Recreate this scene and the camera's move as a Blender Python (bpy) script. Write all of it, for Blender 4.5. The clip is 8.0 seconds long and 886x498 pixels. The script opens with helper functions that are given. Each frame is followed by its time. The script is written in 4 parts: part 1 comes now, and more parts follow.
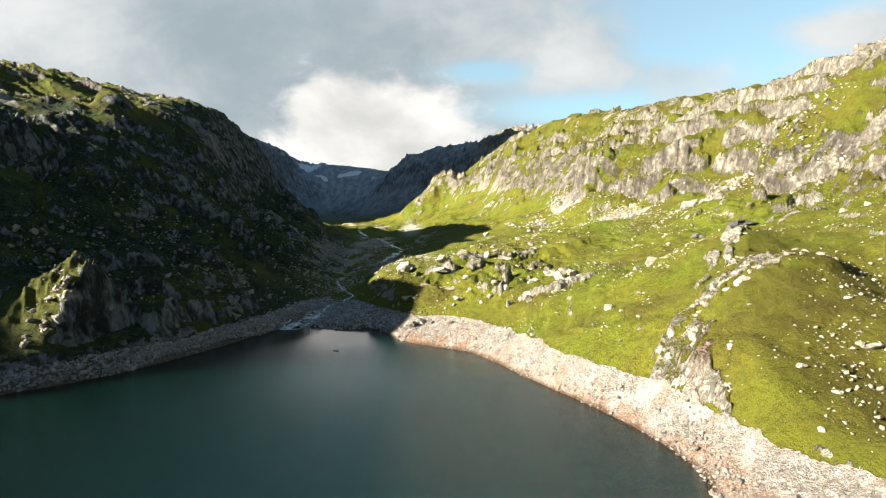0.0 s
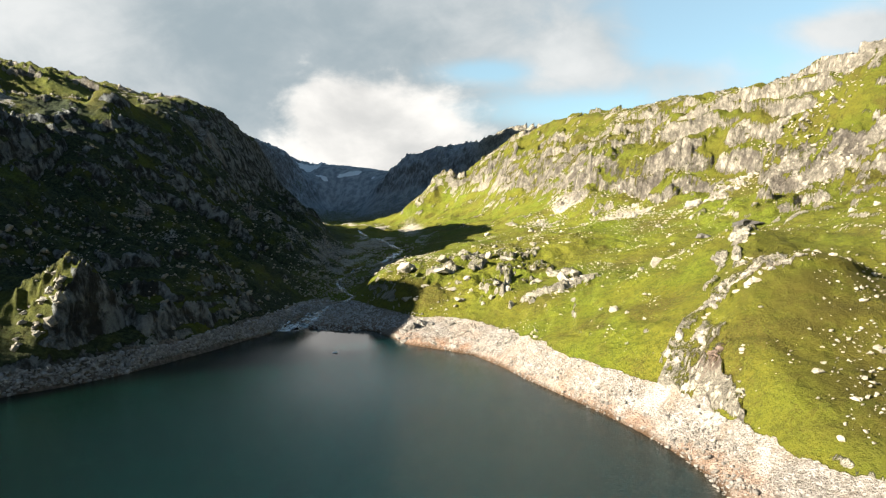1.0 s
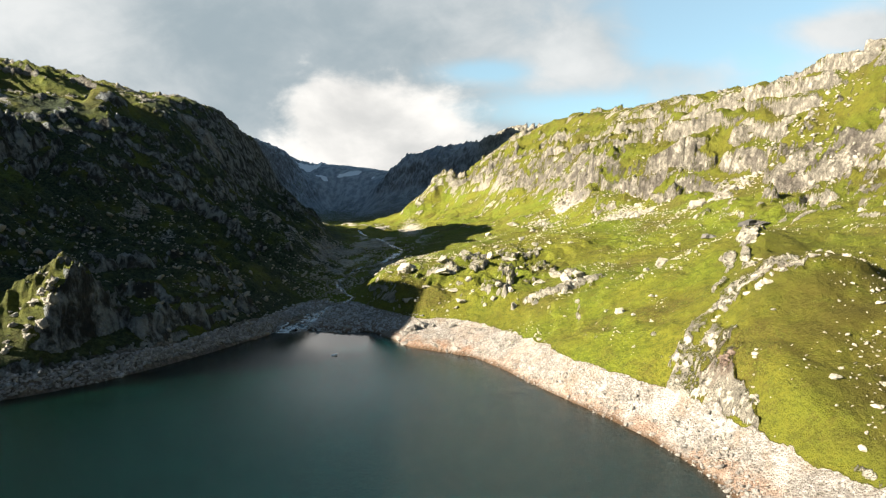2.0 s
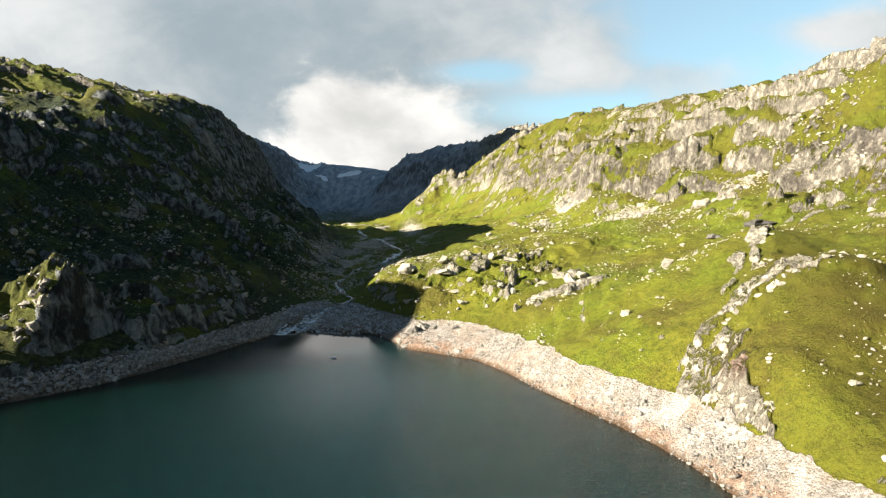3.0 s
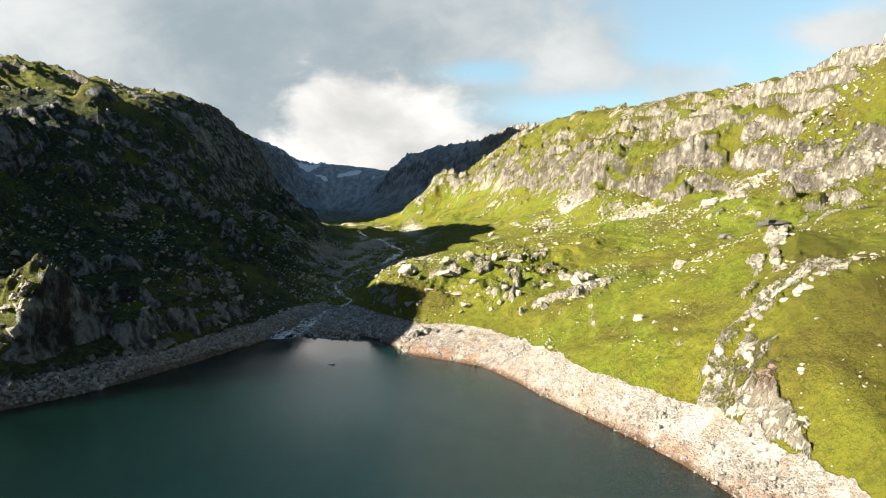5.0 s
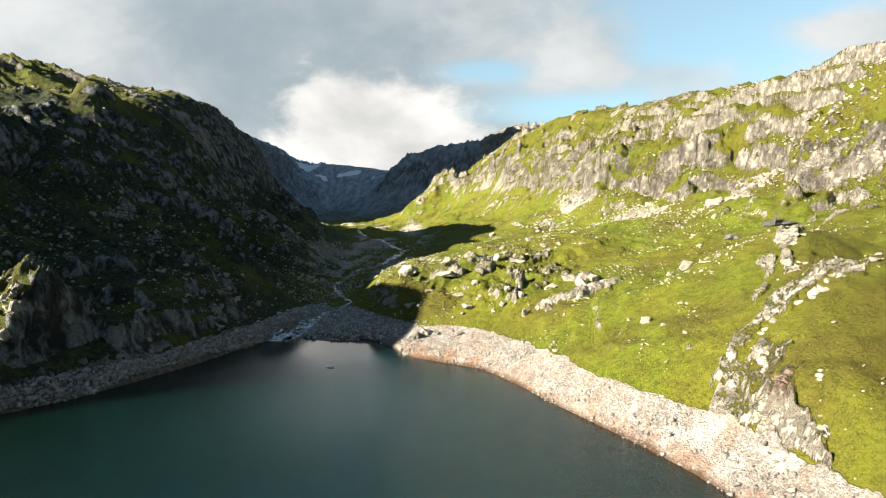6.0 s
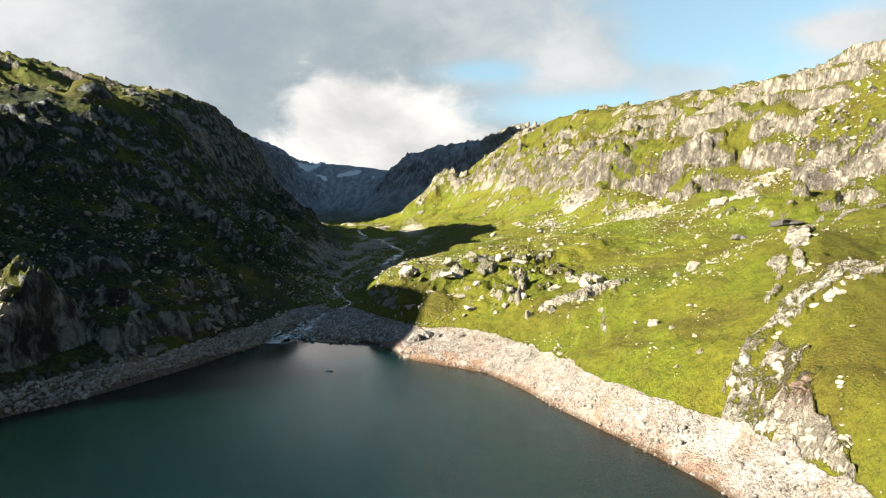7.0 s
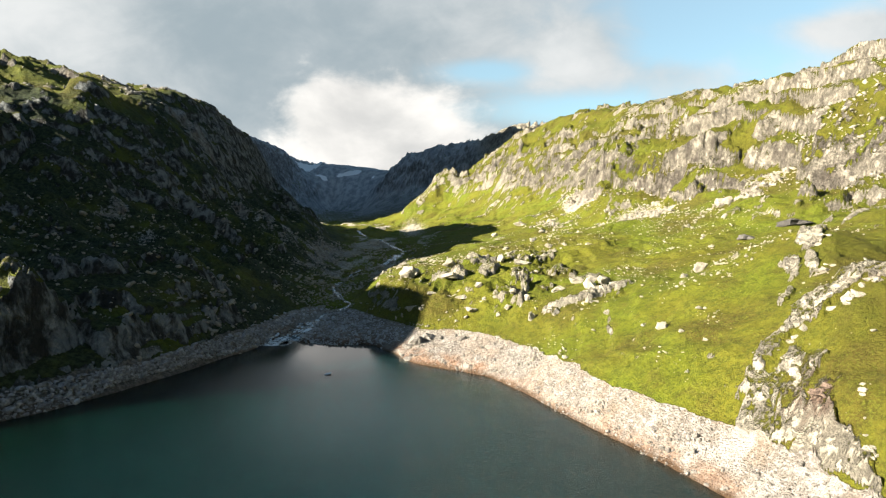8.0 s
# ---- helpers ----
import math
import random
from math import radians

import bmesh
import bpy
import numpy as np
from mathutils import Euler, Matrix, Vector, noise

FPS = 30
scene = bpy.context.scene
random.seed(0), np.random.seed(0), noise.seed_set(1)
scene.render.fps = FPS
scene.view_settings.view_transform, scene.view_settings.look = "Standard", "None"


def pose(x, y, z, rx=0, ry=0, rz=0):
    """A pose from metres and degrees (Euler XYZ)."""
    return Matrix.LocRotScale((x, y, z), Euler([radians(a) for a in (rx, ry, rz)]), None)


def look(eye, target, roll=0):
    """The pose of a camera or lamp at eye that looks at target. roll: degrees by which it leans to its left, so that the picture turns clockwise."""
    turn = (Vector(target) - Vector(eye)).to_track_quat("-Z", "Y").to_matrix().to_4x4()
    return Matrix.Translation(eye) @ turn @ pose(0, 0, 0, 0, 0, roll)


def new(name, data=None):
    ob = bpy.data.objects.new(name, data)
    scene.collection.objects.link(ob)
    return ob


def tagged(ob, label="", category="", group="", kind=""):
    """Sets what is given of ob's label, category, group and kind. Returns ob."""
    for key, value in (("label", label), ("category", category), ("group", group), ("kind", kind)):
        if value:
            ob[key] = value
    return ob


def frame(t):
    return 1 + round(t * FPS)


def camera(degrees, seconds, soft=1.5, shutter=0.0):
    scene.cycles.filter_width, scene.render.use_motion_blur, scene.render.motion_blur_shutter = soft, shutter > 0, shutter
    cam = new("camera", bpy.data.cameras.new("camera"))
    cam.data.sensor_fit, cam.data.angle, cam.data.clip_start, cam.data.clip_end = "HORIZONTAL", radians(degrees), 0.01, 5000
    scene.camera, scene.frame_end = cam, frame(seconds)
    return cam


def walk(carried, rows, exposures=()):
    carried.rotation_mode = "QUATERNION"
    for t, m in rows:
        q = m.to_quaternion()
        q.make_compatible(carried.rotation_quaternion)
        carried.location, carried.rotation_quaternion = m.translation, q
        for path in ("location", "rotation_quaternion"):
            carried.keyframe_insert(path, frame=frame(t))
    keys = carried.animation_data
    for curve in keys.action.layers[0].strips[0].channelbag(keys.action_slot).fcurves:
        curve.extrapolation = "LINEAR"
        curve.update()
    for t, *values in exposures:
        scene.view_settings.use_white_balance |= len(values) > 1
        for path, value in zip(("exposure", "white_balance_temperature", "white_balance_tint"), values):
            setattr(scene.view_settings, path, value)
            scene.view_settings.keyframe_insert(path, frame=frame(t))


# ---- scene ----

# ---- camera: level flight up the lake towards the valley mouth ----
cam = camera(76.0, 8.0, soft=1.25)
LENGTH, EYE, TILT, ROLL = 45.0, 61.0, -2.23, 0.5


def eye_at(t):
    s = t / 8
    s += 0.04 * s * (s - 1)
    return pose(-0.119 * LENGTH * s, LENGTH * s, EYE, 90 + TILT, 0, 0) @ pose(0, 0, 0, 0, 0, ROLL)


walk(cam, [(t / 2, eye_at(t / 2)) for t in range(17)])

# ---- sun, sky and exposure ----
SUN_TO = Vector((-0.95, -0.30, 0.0)).normalized()
SUN_EL = radians(21)
scene.view_settings.exposure = 2.56
sun = new("sun", bpy.data.lights.new("sun", "SUN"))
sun.data.energy, sun.data.angle, sun.data.color = 4.5, radians(0.5), (1.0, 0.90, 0.735)
sun_dir = SUN_TO * math.cos(SUN_EL) + Vector((0, 0, math.sin(SUN_EL)))
sun.matrix_world = look(sun_dir * 3000, (0, 0, 0))


class Nodes:
    """A small shorthand for building node trees."""

    def __init__(self, tree):
        self.tree = tree
        self.links = tree.links

    def add(self, kind, **props):
        n = self.tree.nodes.new(kind)
        for k, v in props.items():
            setattr(n, k, v)
        return n

    def put(self, socket, value):
        if isinstance(value, bpy.types.NodeSocket):
            self.links.new(value, socket)
        elif isinstance(value, (tuple, list)) and socket.type == "RGBA" and len(value) == 3:
            socket.default_value = (*value, 1)
        else:
            socket.default_value = value

    def math(self, op, a, b=0.0, c=0.0, clamp=False):
        n = self.add("ShaderNodeMath", operation=op, use_clamp=clamp)
        for s, v in zip(n.inputs, (a, b, c)):
            self.put(s, v)
        return n.outputs[0]

    def mix(self, f, a, b, mode="MIX"):
        n = self.add("ShaderNodeMix", data_type="RGBA", blend_type=mode)
        self.put(n.inputs[0], f)
        self.put(n.inputs[6], a)
        self.put(n.inputs[7], b)
        return n.outputs[2]

    def ramp(self, x, lo, hi, a=0.0, b=1.0):
        n = self.add("ShaderNodeMapRange", interpolation_type="SMOOTHSTEP")
        for s, v in zip(n.inputs, (x, lo, hi, a, b)):
            self.put(s, v)
        return n.outputs[0]

    def noise(self, vec, scale, detail=4.0, rough=0.55, distort=0.0):
        n = self.add("ShaderNodeTexNoise")
        self.put(n.inputs["Vector"], vec)
        n.inputs["Scale"].default_value = scale
        n.inputs["Detail"].default_value = detail
        n.inputs["Roughness"].default_value = rough
        n.inputs["Distortion"].default_value = distort
        return n.outputs["Fac"]

    def voronoi(self, vec, scale, feature="F1", out="Distance"):
        n = self.add("ShaderNodeTexVoronoi", feature=feature)
        self.put(n.inputs["Vector"], vec)
        n.inputs["Scale"].default_value = scale
        return n.outputs[out]

    def scaled(self, vec, s):
        n = self.add("ShaderNodeVectorMath", operation="MULTIPLY")
        self.put(n.inputs[0], vec)
        n.inputs[1].default_value = s
        return n.outputs[0]

    def attr(self, name):
        return self.add("ShaderNodeAttribute", attribute_name=name).outputs["Fac"]


def blob(n, u, v, cu, cv, su, sv):
    """A soft round mask in the sky round the direction (cu, cv)."""
    a = n.math("DIVIDE", n.math("SUBTRACT", u, cu), su)
    b = n.math("DIVIDE", n.math("SUBTRACT", v, cv), sv)
    r = n.math("ADD", n.math("MULTIPLY", a, a), n.math("MULTIPLY", b, b))
    return n.math("POWER", 2.718, n.math("MULTIPLY", r, -1.0))


world = bpy.data.worlds.new("sky")
scene.world = world
world.use_nodes = True
n = Nodes(world.node_tree)
world.node_tree.nodes.clear()
out = n.add("ShaderNodeOutputWorld")
bg = n.add("ShaderNodeBackground")
sky = n.add("ShaderNodeTexSky", sky_type="NISHITA", sun_disc=False, sun_elevation=SUN_EL, sun_rotation=radians(252.5), air_density=1.0, dust_density=0.6, ozone_density=1.2)
way = n.add("ShaderNodeTexCoord").outputs["Generated"]
sep = n.add("ShaderNodeSeparateXYZ")
n.put(sep.inputs[0], way)
ahead = n.math("ADD", n.math("ABSOLUTE", sep.outputs[1]), 0.03)
u, v = n.math("DIVIDE", sep.outputs[0], ahead), n.math("DIVIDE", sep.outputs[2], ahead)
comb = n.add("ShaderNodeCombineXYZ")
n.put(comb.inputs[0], u)
n.put(comb.inputs[1], n.math("MULTIPLY", v, 1.5))
puff = n.noise(comb.outputs[0], 2.6, 8.0, 0.55, 0.3)
wisp = n.noise(comb.outputs[0], 7.5, 7.0, 0.6, 0.35)
ragged = n.math("ADD", n.math("MULTIPLY", n.math("SUBTRACT", puff, 0.5), 1.5), n.math("MULTIPLY", n.math("SUBTRACT", wisp, 0.5), 0.9))


def spread(base, blobs):
    for c, amount in blobs:
        base = n.math("ADD", base, n.math("MULTIPLY", blob(n, u, v, *c), amount))
    return base


# the cloud deck with its blue gaps, and the sunlit heap of cumulus over the valley head
gaps = spread(n.math("ADD", 0.78, n.math("MULTIPLY", ragged, 0.55)), [((0.06, 0.262, 0.09, 0.022), -0.55), ((0.22, 0.20, 0.18, 0.03), -0.5), ((0.45, 0.30, 0.26, 0.08), -0.45), ((0.55, 0.385, 0.24, 0.035), -0.45), ((0.24, 0.30, 0.08, 0.05), 0.35), ((0.70, 0.335, 0.12, 0.03), 0.45), ((0.40, 0.265, 0.09, 0.025), 0.25), ((-0.5, 0.3, 0.4, 0.2), 0.4)])
cover = n.ramp(gaps, 0.28, 0.80)
heap = spread(n.math("MULTIPLY", ragged, 0.85), [((-0.10, 0.15, 0.20, 0.115), 0.95), ((-0.22, 0.21, 0.08, 0.05), 0.3), ((-0.42, 0.19, 0.10, 0.12), -0.7)])
heap = n.math("ADD", heap, n.math("MULTIPLY", n.math("SUBTRACT", n.noise(comb.outputs[0], 22.0, 6.0, 0.6, 0.2), 0.5), 0.35))
heap = n.ramp(heap, 0.28, 0.66)
pale = spread(n.math("ADD", 0.30, n.math("MULTIPLY", ragged, 0.8)), [((-0.72, 0.36, 0.24, 0.12), 0.5), ((-0.2, 0.40, 0.5, 0.05), 0.12), ((0.62, 0.30, 0.35, 0.12), 0.55), ((0.2, 0.28, 0.12, 0.08), 0.25), ((-0.30, 0.33, 0.28, 0.07), -0.22), ((-0.36, 0.18, 0.07, 0.08), -0.25)])
cloud = n.mix(n.ramp(pale, 0.0, 1.0), (0.084, 0.102, 0.112), (0.190, 0.194, 0.193))
cloud = n.mix(heap, cloud, n.mix(n.ramp(puff, 0.35, 0.62), (0.155, 0.155, 0.152), (0.255, 0.248, 0.235)))
cover = n.math("MAXIMUM", cover, heap)
# cloud overhead and aside, out of view, dimmed and blued to deepen shade
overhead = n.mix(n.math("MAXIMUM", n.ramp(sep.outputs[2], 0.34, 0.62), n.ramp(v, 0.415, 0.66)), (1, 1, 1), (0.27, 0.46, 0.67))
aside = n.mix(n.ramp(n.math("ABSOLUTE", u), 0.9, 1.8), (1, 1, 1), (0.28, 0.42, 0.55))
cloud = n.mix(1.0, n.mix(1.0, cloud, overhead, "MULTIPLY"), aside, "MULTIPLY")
clear = n.mix(0.35, n.mix(1.0, sky.outputs[0], (0.044, 0.056, 0.052), "MULTIPLY"), (0.150, 0.178, 0.185))
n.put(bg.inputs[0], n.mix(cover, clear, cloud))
bg.inputs[1].default_value = 0.77
n.links.new(bg.outputs[0], out.inputs[0])


# ---- materials ----
def material(name):
    m = bpy.data.materials.new(name)
    m.use_nodes = True
    m.node_tree.nodes.clear()
    n = Nodes(m.node_tree)
    o = n.add("ShaderNodeOutputMaterial")
    b = n.add("ShaderNodeBsdfPrincipled")
    n.links.new(b.outputs[0], o.inputs[0])
    return m, n, b


def bump(n, b, height, distance, strength=1.0):
    k = n.add("ShaderNodeBump")
    k.inputs["Strength"].default_value = strength
    k.inputs["Distance"].default_value = distance
    n.put(k.inputs["Height"], height)
    n.links.new(k.outputs[0], b.inputs["Normal"])


def cracks(n, p):
    """Thin joints and fractures, mostly steep."""
    a = n.math("ABSOLUTE", n.math("SUBTRACT", n.noise(n.scaled(p, (1.0, 1.0, 0.5)), 0.22, 5, 0.6, 0.5), 0.5))
    b = n.math("ABSOLUTE", n.math("SUBTRACT", n.noise(n.scaled(p, (1.0, 1.0, 0.8)), 0.09, 6, 0.65, 0.8), 0.5))
    return n.math("MINIMUM", n.math("MULTIPLY", a, 1.2), b)


def rock_colour(n, p):
    """Grey gneiss: pale lichen-grey with dark streaks and warm stains."""
    coarse = n.noise(p, 0.06, 5, 0.6)
    streak = n.noise(n.scaled(p, (1.0, 1.0, 0.55)), 0.20, 7, 0.66, 0.5)
    grain = n.noise(p, 1.3, 5, 0.65)
    c = n.mix(n.ramp(streak, 0.35, 0.65), (0.185, 0.168, 0.136), (0.385, 0.355, 0.288))
    c = n.mix(n.ramp(coarse, 0.42, 0.68), c, (0.440, 0.405, 0.330))
    c = n.mix(n.ramp(grain, 0.30, 0.58, 0.26, 0.0), c, (0.050, 0.046, 0.042))
    c = n.mix(n.ramp(n.noise(p, 0.17, 3), 0.60, 0.75, 0.0, 0.45), c, (0.136, 0.088, 0.060))
    return n.mix(n.ramp(cracks(n, p), 0.002, 0.022, 0.42, 0.0), c, (0.030, 0.028, 0.025))


def grass_colour(n, p):
    """Alpine meadow: yellow-green turf, olive and russet patches, dark tussocks."""
    patch = n.noise(p, 0.018, 5, 0.6)
    tuft = n.noise(p, 0.40, 6, 0.75)
    fine = n.noise(p, 1.7, 4, 0.75)
    c = n.mix(n.ramp(patch, 0.38, 0.62), (0.085, 0.109, 0.0068), (0.112, 0.108, 0.0100))
    c = n.mix(n.ramp(n.noise(p, 0.028, 6, 0.65), 0.50, 0.64, 0.0, 0.85), c, (0.062, 0.045, 0.0105))
    c = n.mix(n.ramp(n.noise(p, 0.13, 6, 0.7, 0.5), 0.52, 0.64, 0.0, 0.55), c, (0.066, 0.050, 0.0120))
    c = n.mix(n.ramp(tuft, 0.40, 0.55, 0.58, 0.0), c, (0.020, 0.027, 0.0034))
    c = n.mix(n.ramp(n.voronoi(p, 0.75), 0.10, 0.42, 0.5, 0.0), c, (0.028, 0.036, 0.0040))
    return n.mix(n.ramp(fine, 0.47, 0.64, 0.0, 0.85), c, (0.116, 0.127, 0.016))


def terrain_material():
    m, n, b = material("mountain ground")
    p = n.add("ShaderNodeNewGeometry").outputs["Position"]
    rock, grass = rock_colour(n, p), grass_colour(n, p)
    # valley-head rock tinted pale blue: distance haze put into the colour
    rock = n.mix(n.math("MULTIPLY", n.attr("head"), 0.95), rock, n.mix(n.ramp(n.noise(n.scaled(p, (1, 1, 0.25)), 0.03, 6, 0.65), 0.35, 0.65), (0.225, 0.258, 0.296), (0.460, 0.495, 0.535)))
    grass = n.mix(n.math("MULTIPLY", n.attr("russet"), n.ramp(n.noise(p, 0.10, 6, 0.7), 0.22, 0.56)), grass, (0.050, 0.043, 0.0070))
    # shade of the west slope put into its turf as a darker green
    shade_heath = n.mix(n.ramp(n.noise(p, 0.5, 6, 0.75), 0.42, 0.60), (0.0080, 0.0130, 0.0072), (0.0370, 0.0500, 0.0230))
    grass = n.mix(n.math("MULTIPLY", n.attr("shade_heath"), n.ramp(n.noise(p, 0.035, 5, 0.65), 0.30, 0.55, 0.35, 1.0)), grass, shade_heath)
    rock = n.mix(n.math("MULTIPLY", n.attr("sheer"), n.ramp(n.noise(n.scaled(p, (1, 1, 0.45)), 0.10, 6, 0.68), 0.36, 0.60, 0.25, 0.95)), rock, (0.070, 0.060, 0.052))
    rock = n.mix(n.math("MULTIPLY", n.attr("rust"), n.ramp(n.noise(n.scaled(p, (1, 1, 0.4)), 0.5, 5, 0.65), 0.40, 0.56)), rock, (0.105, 0.064, 0.048))
    # rock of the west slope recoloured dark and cool: painted shade
    shaded_rock = n.mix(n.ramp(n.noise(n.scaled(p, (1, 1, 0.5)), 0.16, 7, 0.68, 0.4), 0.42, 0.62), (0.011, 0.014, 0.015), (0.205, 0.225, 0.232))
    rock = n.mix(n.math("MULTIPLY", n.attr("west"), 0.9), rock, shaded_rock)
    edge = n.math("ADD", n.attr("rock"), n.math("MULTIPLY", n.math("SUBTRACT", n.noise(p, 0.22, 6, 0.7), 0.5), 1.3))
    edge = n.math("ADD", edge, n.math("MULTIPLY", n.math("SUBTRACT", n.noise(p, 0.8, 4, 0.7), 0.52), 0.9))
    is_rock = n.ramp(edge, 0.40, 0.60)
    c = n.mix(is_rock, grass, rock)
    stones = n.voronoi(n.scaled(p, (1.0, 0.8, 1.3)), 1.4)
    stone_tint = n.noise(p, 0.5, 5, 0.7)
    pale = n.mix(n.ramp(stone_tint, 0.35, 0.65), (0.200, 0.182, 0.163), (0.375, 0.353, 0.325))
    pale = n.mix(n.ramp(n.noise(p, 0.11, 4, 0.6), 0.50, 0.66, 0.0, 0.6), pale, (0.224, 0.164, 0.116))
    pale = n.mix(n.ramp(n.math("ADD", stones, n.math("MULTIPLY", n.noise(p, 1.1, 4, 0.7), 0.9)), 0.85, 1.1, 0.0, 0.5), pale, (0.096, 0.078, 0.062))
    pale = n.mix(n.ramp(n.noise(p, 0.055, 5, 0.65, 0.4), 0.48, 0.62, 0.0, 0.75), pale, n.mix(n.ramp(stone_tint, 0.35, 0.6), (0.200, 0.162, 0.130), (0.335, 0.292, 0.250)))
    pale = n.mix(n.ramp(n.noise(p, 0.085, 4, 0.6, 0.3), 0.55, 0.66, 0.0, 0.5), pale, (0.435, 0.412, 0.385))
    scree = n.math("ADD", n.math("MAXIMUM", n.attr("scree"), n.attr("gravel")), n.math("MULTIPLY", n.math("SUBTRACT", n.noise(p, 0.5, 5, 0.75), 0.5), 1.6))
    c = n.mix(n.ramp(scree, 0.45, 0.60), c, n.mix(0.5, pale, rock))
    beach = n.math("ADD", n.attr("ring"), n.math("MULTIPLY", n.math("SUBTRACT", n.noise(p, 0.4, 5, 0.7), 0.5), 0.5))
    is_beach = n.ramp(beach, 0.42, 0.56)
    rust = n.math("MULTIPLY", n.attr("rust"), n.ramp(n.noise(p, 0.09, 6, 0.7, 0.6), 0.40, 0.60))
    pale = n.mix(n.math("MULTIPLY", rust, 0.8), pale, n.mix(n.ramp(stone_tint, 0.35, 0.65), (0.150, 0.088, 0.058), (0.300, 0.205, 0.150)))
    # ground between the western shore stones painted dark, as shade in the gaps
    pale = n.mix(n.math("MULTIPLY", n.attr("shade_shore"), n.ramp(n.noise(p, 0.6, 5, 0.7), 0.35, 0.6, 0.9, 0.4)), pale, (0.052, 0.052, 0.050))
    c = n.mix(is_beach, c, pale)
    c = n.mix(n.math("MULTIPLY", n.attr("wet"), is_beach), c, (0.080, 0.050, 0.030))
    snow = n.math("ADD", n.attr("snow"), n.math("MULTIPLY", n.math("SUBTRACT", n.noise(p, 0.02, 4, 0.6), 0.5), 0.9))
    c = n.mix(n.ramp(snow, 0.45, 0.52), c, (0.90, 0.91, 0.93))
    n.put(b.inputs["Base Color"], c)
    b.inputs["Roughness"].default_value = 0.9
    b.inputs["Specular IOR Level"].default_value = 0.12
    hard = n.math("ADD", n.math("MULTIPLY", n.noise(n.scaled(p, (1, 1, 0.6)), 0.4, 7, 0.7, 0.3), 1.7), n.math("MULTIPLY", n.voronoi(p, 0.8), -0.5))
    hard = n.math("ADD", hard, n.math("MULTIPLY", n.ramp(cracks(n, p), 0.0, 0.05), 0.9))
    hard = n.math("ADD", hard, n.math("MULTIPLY", n.noise(p, 0.13, 4, 0.6), 3.0))
    soft = n.math("ADD", n.math("MULTIPLY", n.noise(p, 0.7, 5, 0.75), 1.2), n.math("MULTIPLY", n.noise(p, 3.2, 3, 0.7), 0.25))
    fine = n.math("ADD", n.math("MULTIPLY", n.noise(p, 1.2, 6, 0.75), 0.9), n.math("MULTIPLY", n.voronoi(p, 1.7), -0.45))
    hard = n.math("ADD", n.math("MULTIPLY", hard, n.math("SUBTRACT", 1.0, is_beach)), n.math("MULTIPLY", fine, is_beach))
    f = n.math("MAXIMUM", is_rock, is_beach)
    h = n.math("ADD", n.math("MULTIPLY", hard, n.math("MULTIPLY", f, 1.1)), n.math("MULTIPLY", n.math("MULTIPLY", soft, 0.8), n.math("SUBTRACT", 1.0, f)))
    bump(n, b, h, 1.35)
    return m


def water_material():
    m, n, b = material("lake water")
    p = n.add("ShaderNodeNewGeometry").outputs["Position"]
    east = n.add("ShaderNodeSeparateXYZ")
    n.put(east.inputs[0], p)
    east = n.math("ADD", east.outputs[0], n.math("MULTIPLY", n.math("SUBTRACT", n.noise(p, 0.012, 4, 0.6), 0.5), 90.0))
    body = n.mix(n.ramp(east, -125, 25), (0.0010, 0.0066, 0.0050), (0.0003, 0.0132, 0.0160))
    n.put(b.inputs["Base Color"], n.mix(n.math("MULTIPLY", n.attr("shallow"), 0.8), body, (0.040, 0.030, 0.015)))
    b.inputs["IOR"].default_value = 1.33
    b.subsurface_method = "BURLEY"
    b.inputs["Subsurface Weight"].default_value = 1.0
    b.inputs["Subsurface Radius"].default_value = (1.0, 1.0, 1.0)
    b.inputs["Subsurface Scale"].default_value = 12.0
    ripple = n.math("ADD", n.noise(n.scaled(p, (0.7, 1.0, 1.0)), 1.3, 6, 0.65, 0.4), n.math("MULTIPLY", n.noise(p, 0.10, 3), 0.8))
    off = n.add("ShaderNodeVectorMath", operation="DISTANCE")
    n.put(off.inputs[0], p)
    off.inputs[1].default_value = (-60, 318, 0)
    windy = n.ramp(off.outputs["Value"], 6, 75, 0.08, 1.0)
    choppy = n.math("MULTIPLY", windy, n.ramp(off.outputs["Value"], 90, 190, 1.0, 2.6))
    bump(n, b, n.math("MULTIPLY", ripple, choppy), 0.12, 0.9)
    n.put(b.inputs["Roughness"], n.math("MULTIPLY", windy, 0.06))
    return m


def stone_material(name, dark, light, scale, lichen=0.0):
    """Loose stone: its own tone a piece, blotches, and for lichened rock the gneiss of the crags."""
    m, n, b = material(name)
    p = n.add("ShaderNodeNewGeometry").outputs["Position"]
    info = n.add("ShaderNodeObjectInfo").outputs["Random"]
    isle = n.add("ShaderNodeNewGeometry").outputs["Random Per Island"]
    own = n.math("MULTIPLY", n.math("ADD", info, isle), 0.20)
    tone = n.math("ADD", n.math("MULTIPLY", n.noise(p, scale, 6, 0.7), 0.8), own)
    c = n.mix(n.ramp(tone, 0.30, 0.85), dark, light)
    c = n.mix(n.ramp(n.noise(p, scale * 4, 4, 0.7), 0.50, 0.70, 0, 0.6), c, (0.056, 0.053, 0.048))
    if lichen:
        c = n.mix(lichen, c, rock_colour(n, p))
    n.put(b.inputs["Base Color"], c)
    b.inputs["Roughness"].default_value = 0.9
    b.inputs["Specular IOR Level"].default_value = 0.25
    bump(n, b, n.math("ADD", n.noise(p, scale * 2.0, 6, 0.75), n.math("MULTIPLY", n.ramp(cracks(n, p), 0.0, 0.05), 0.5)), 0.6)
    return m


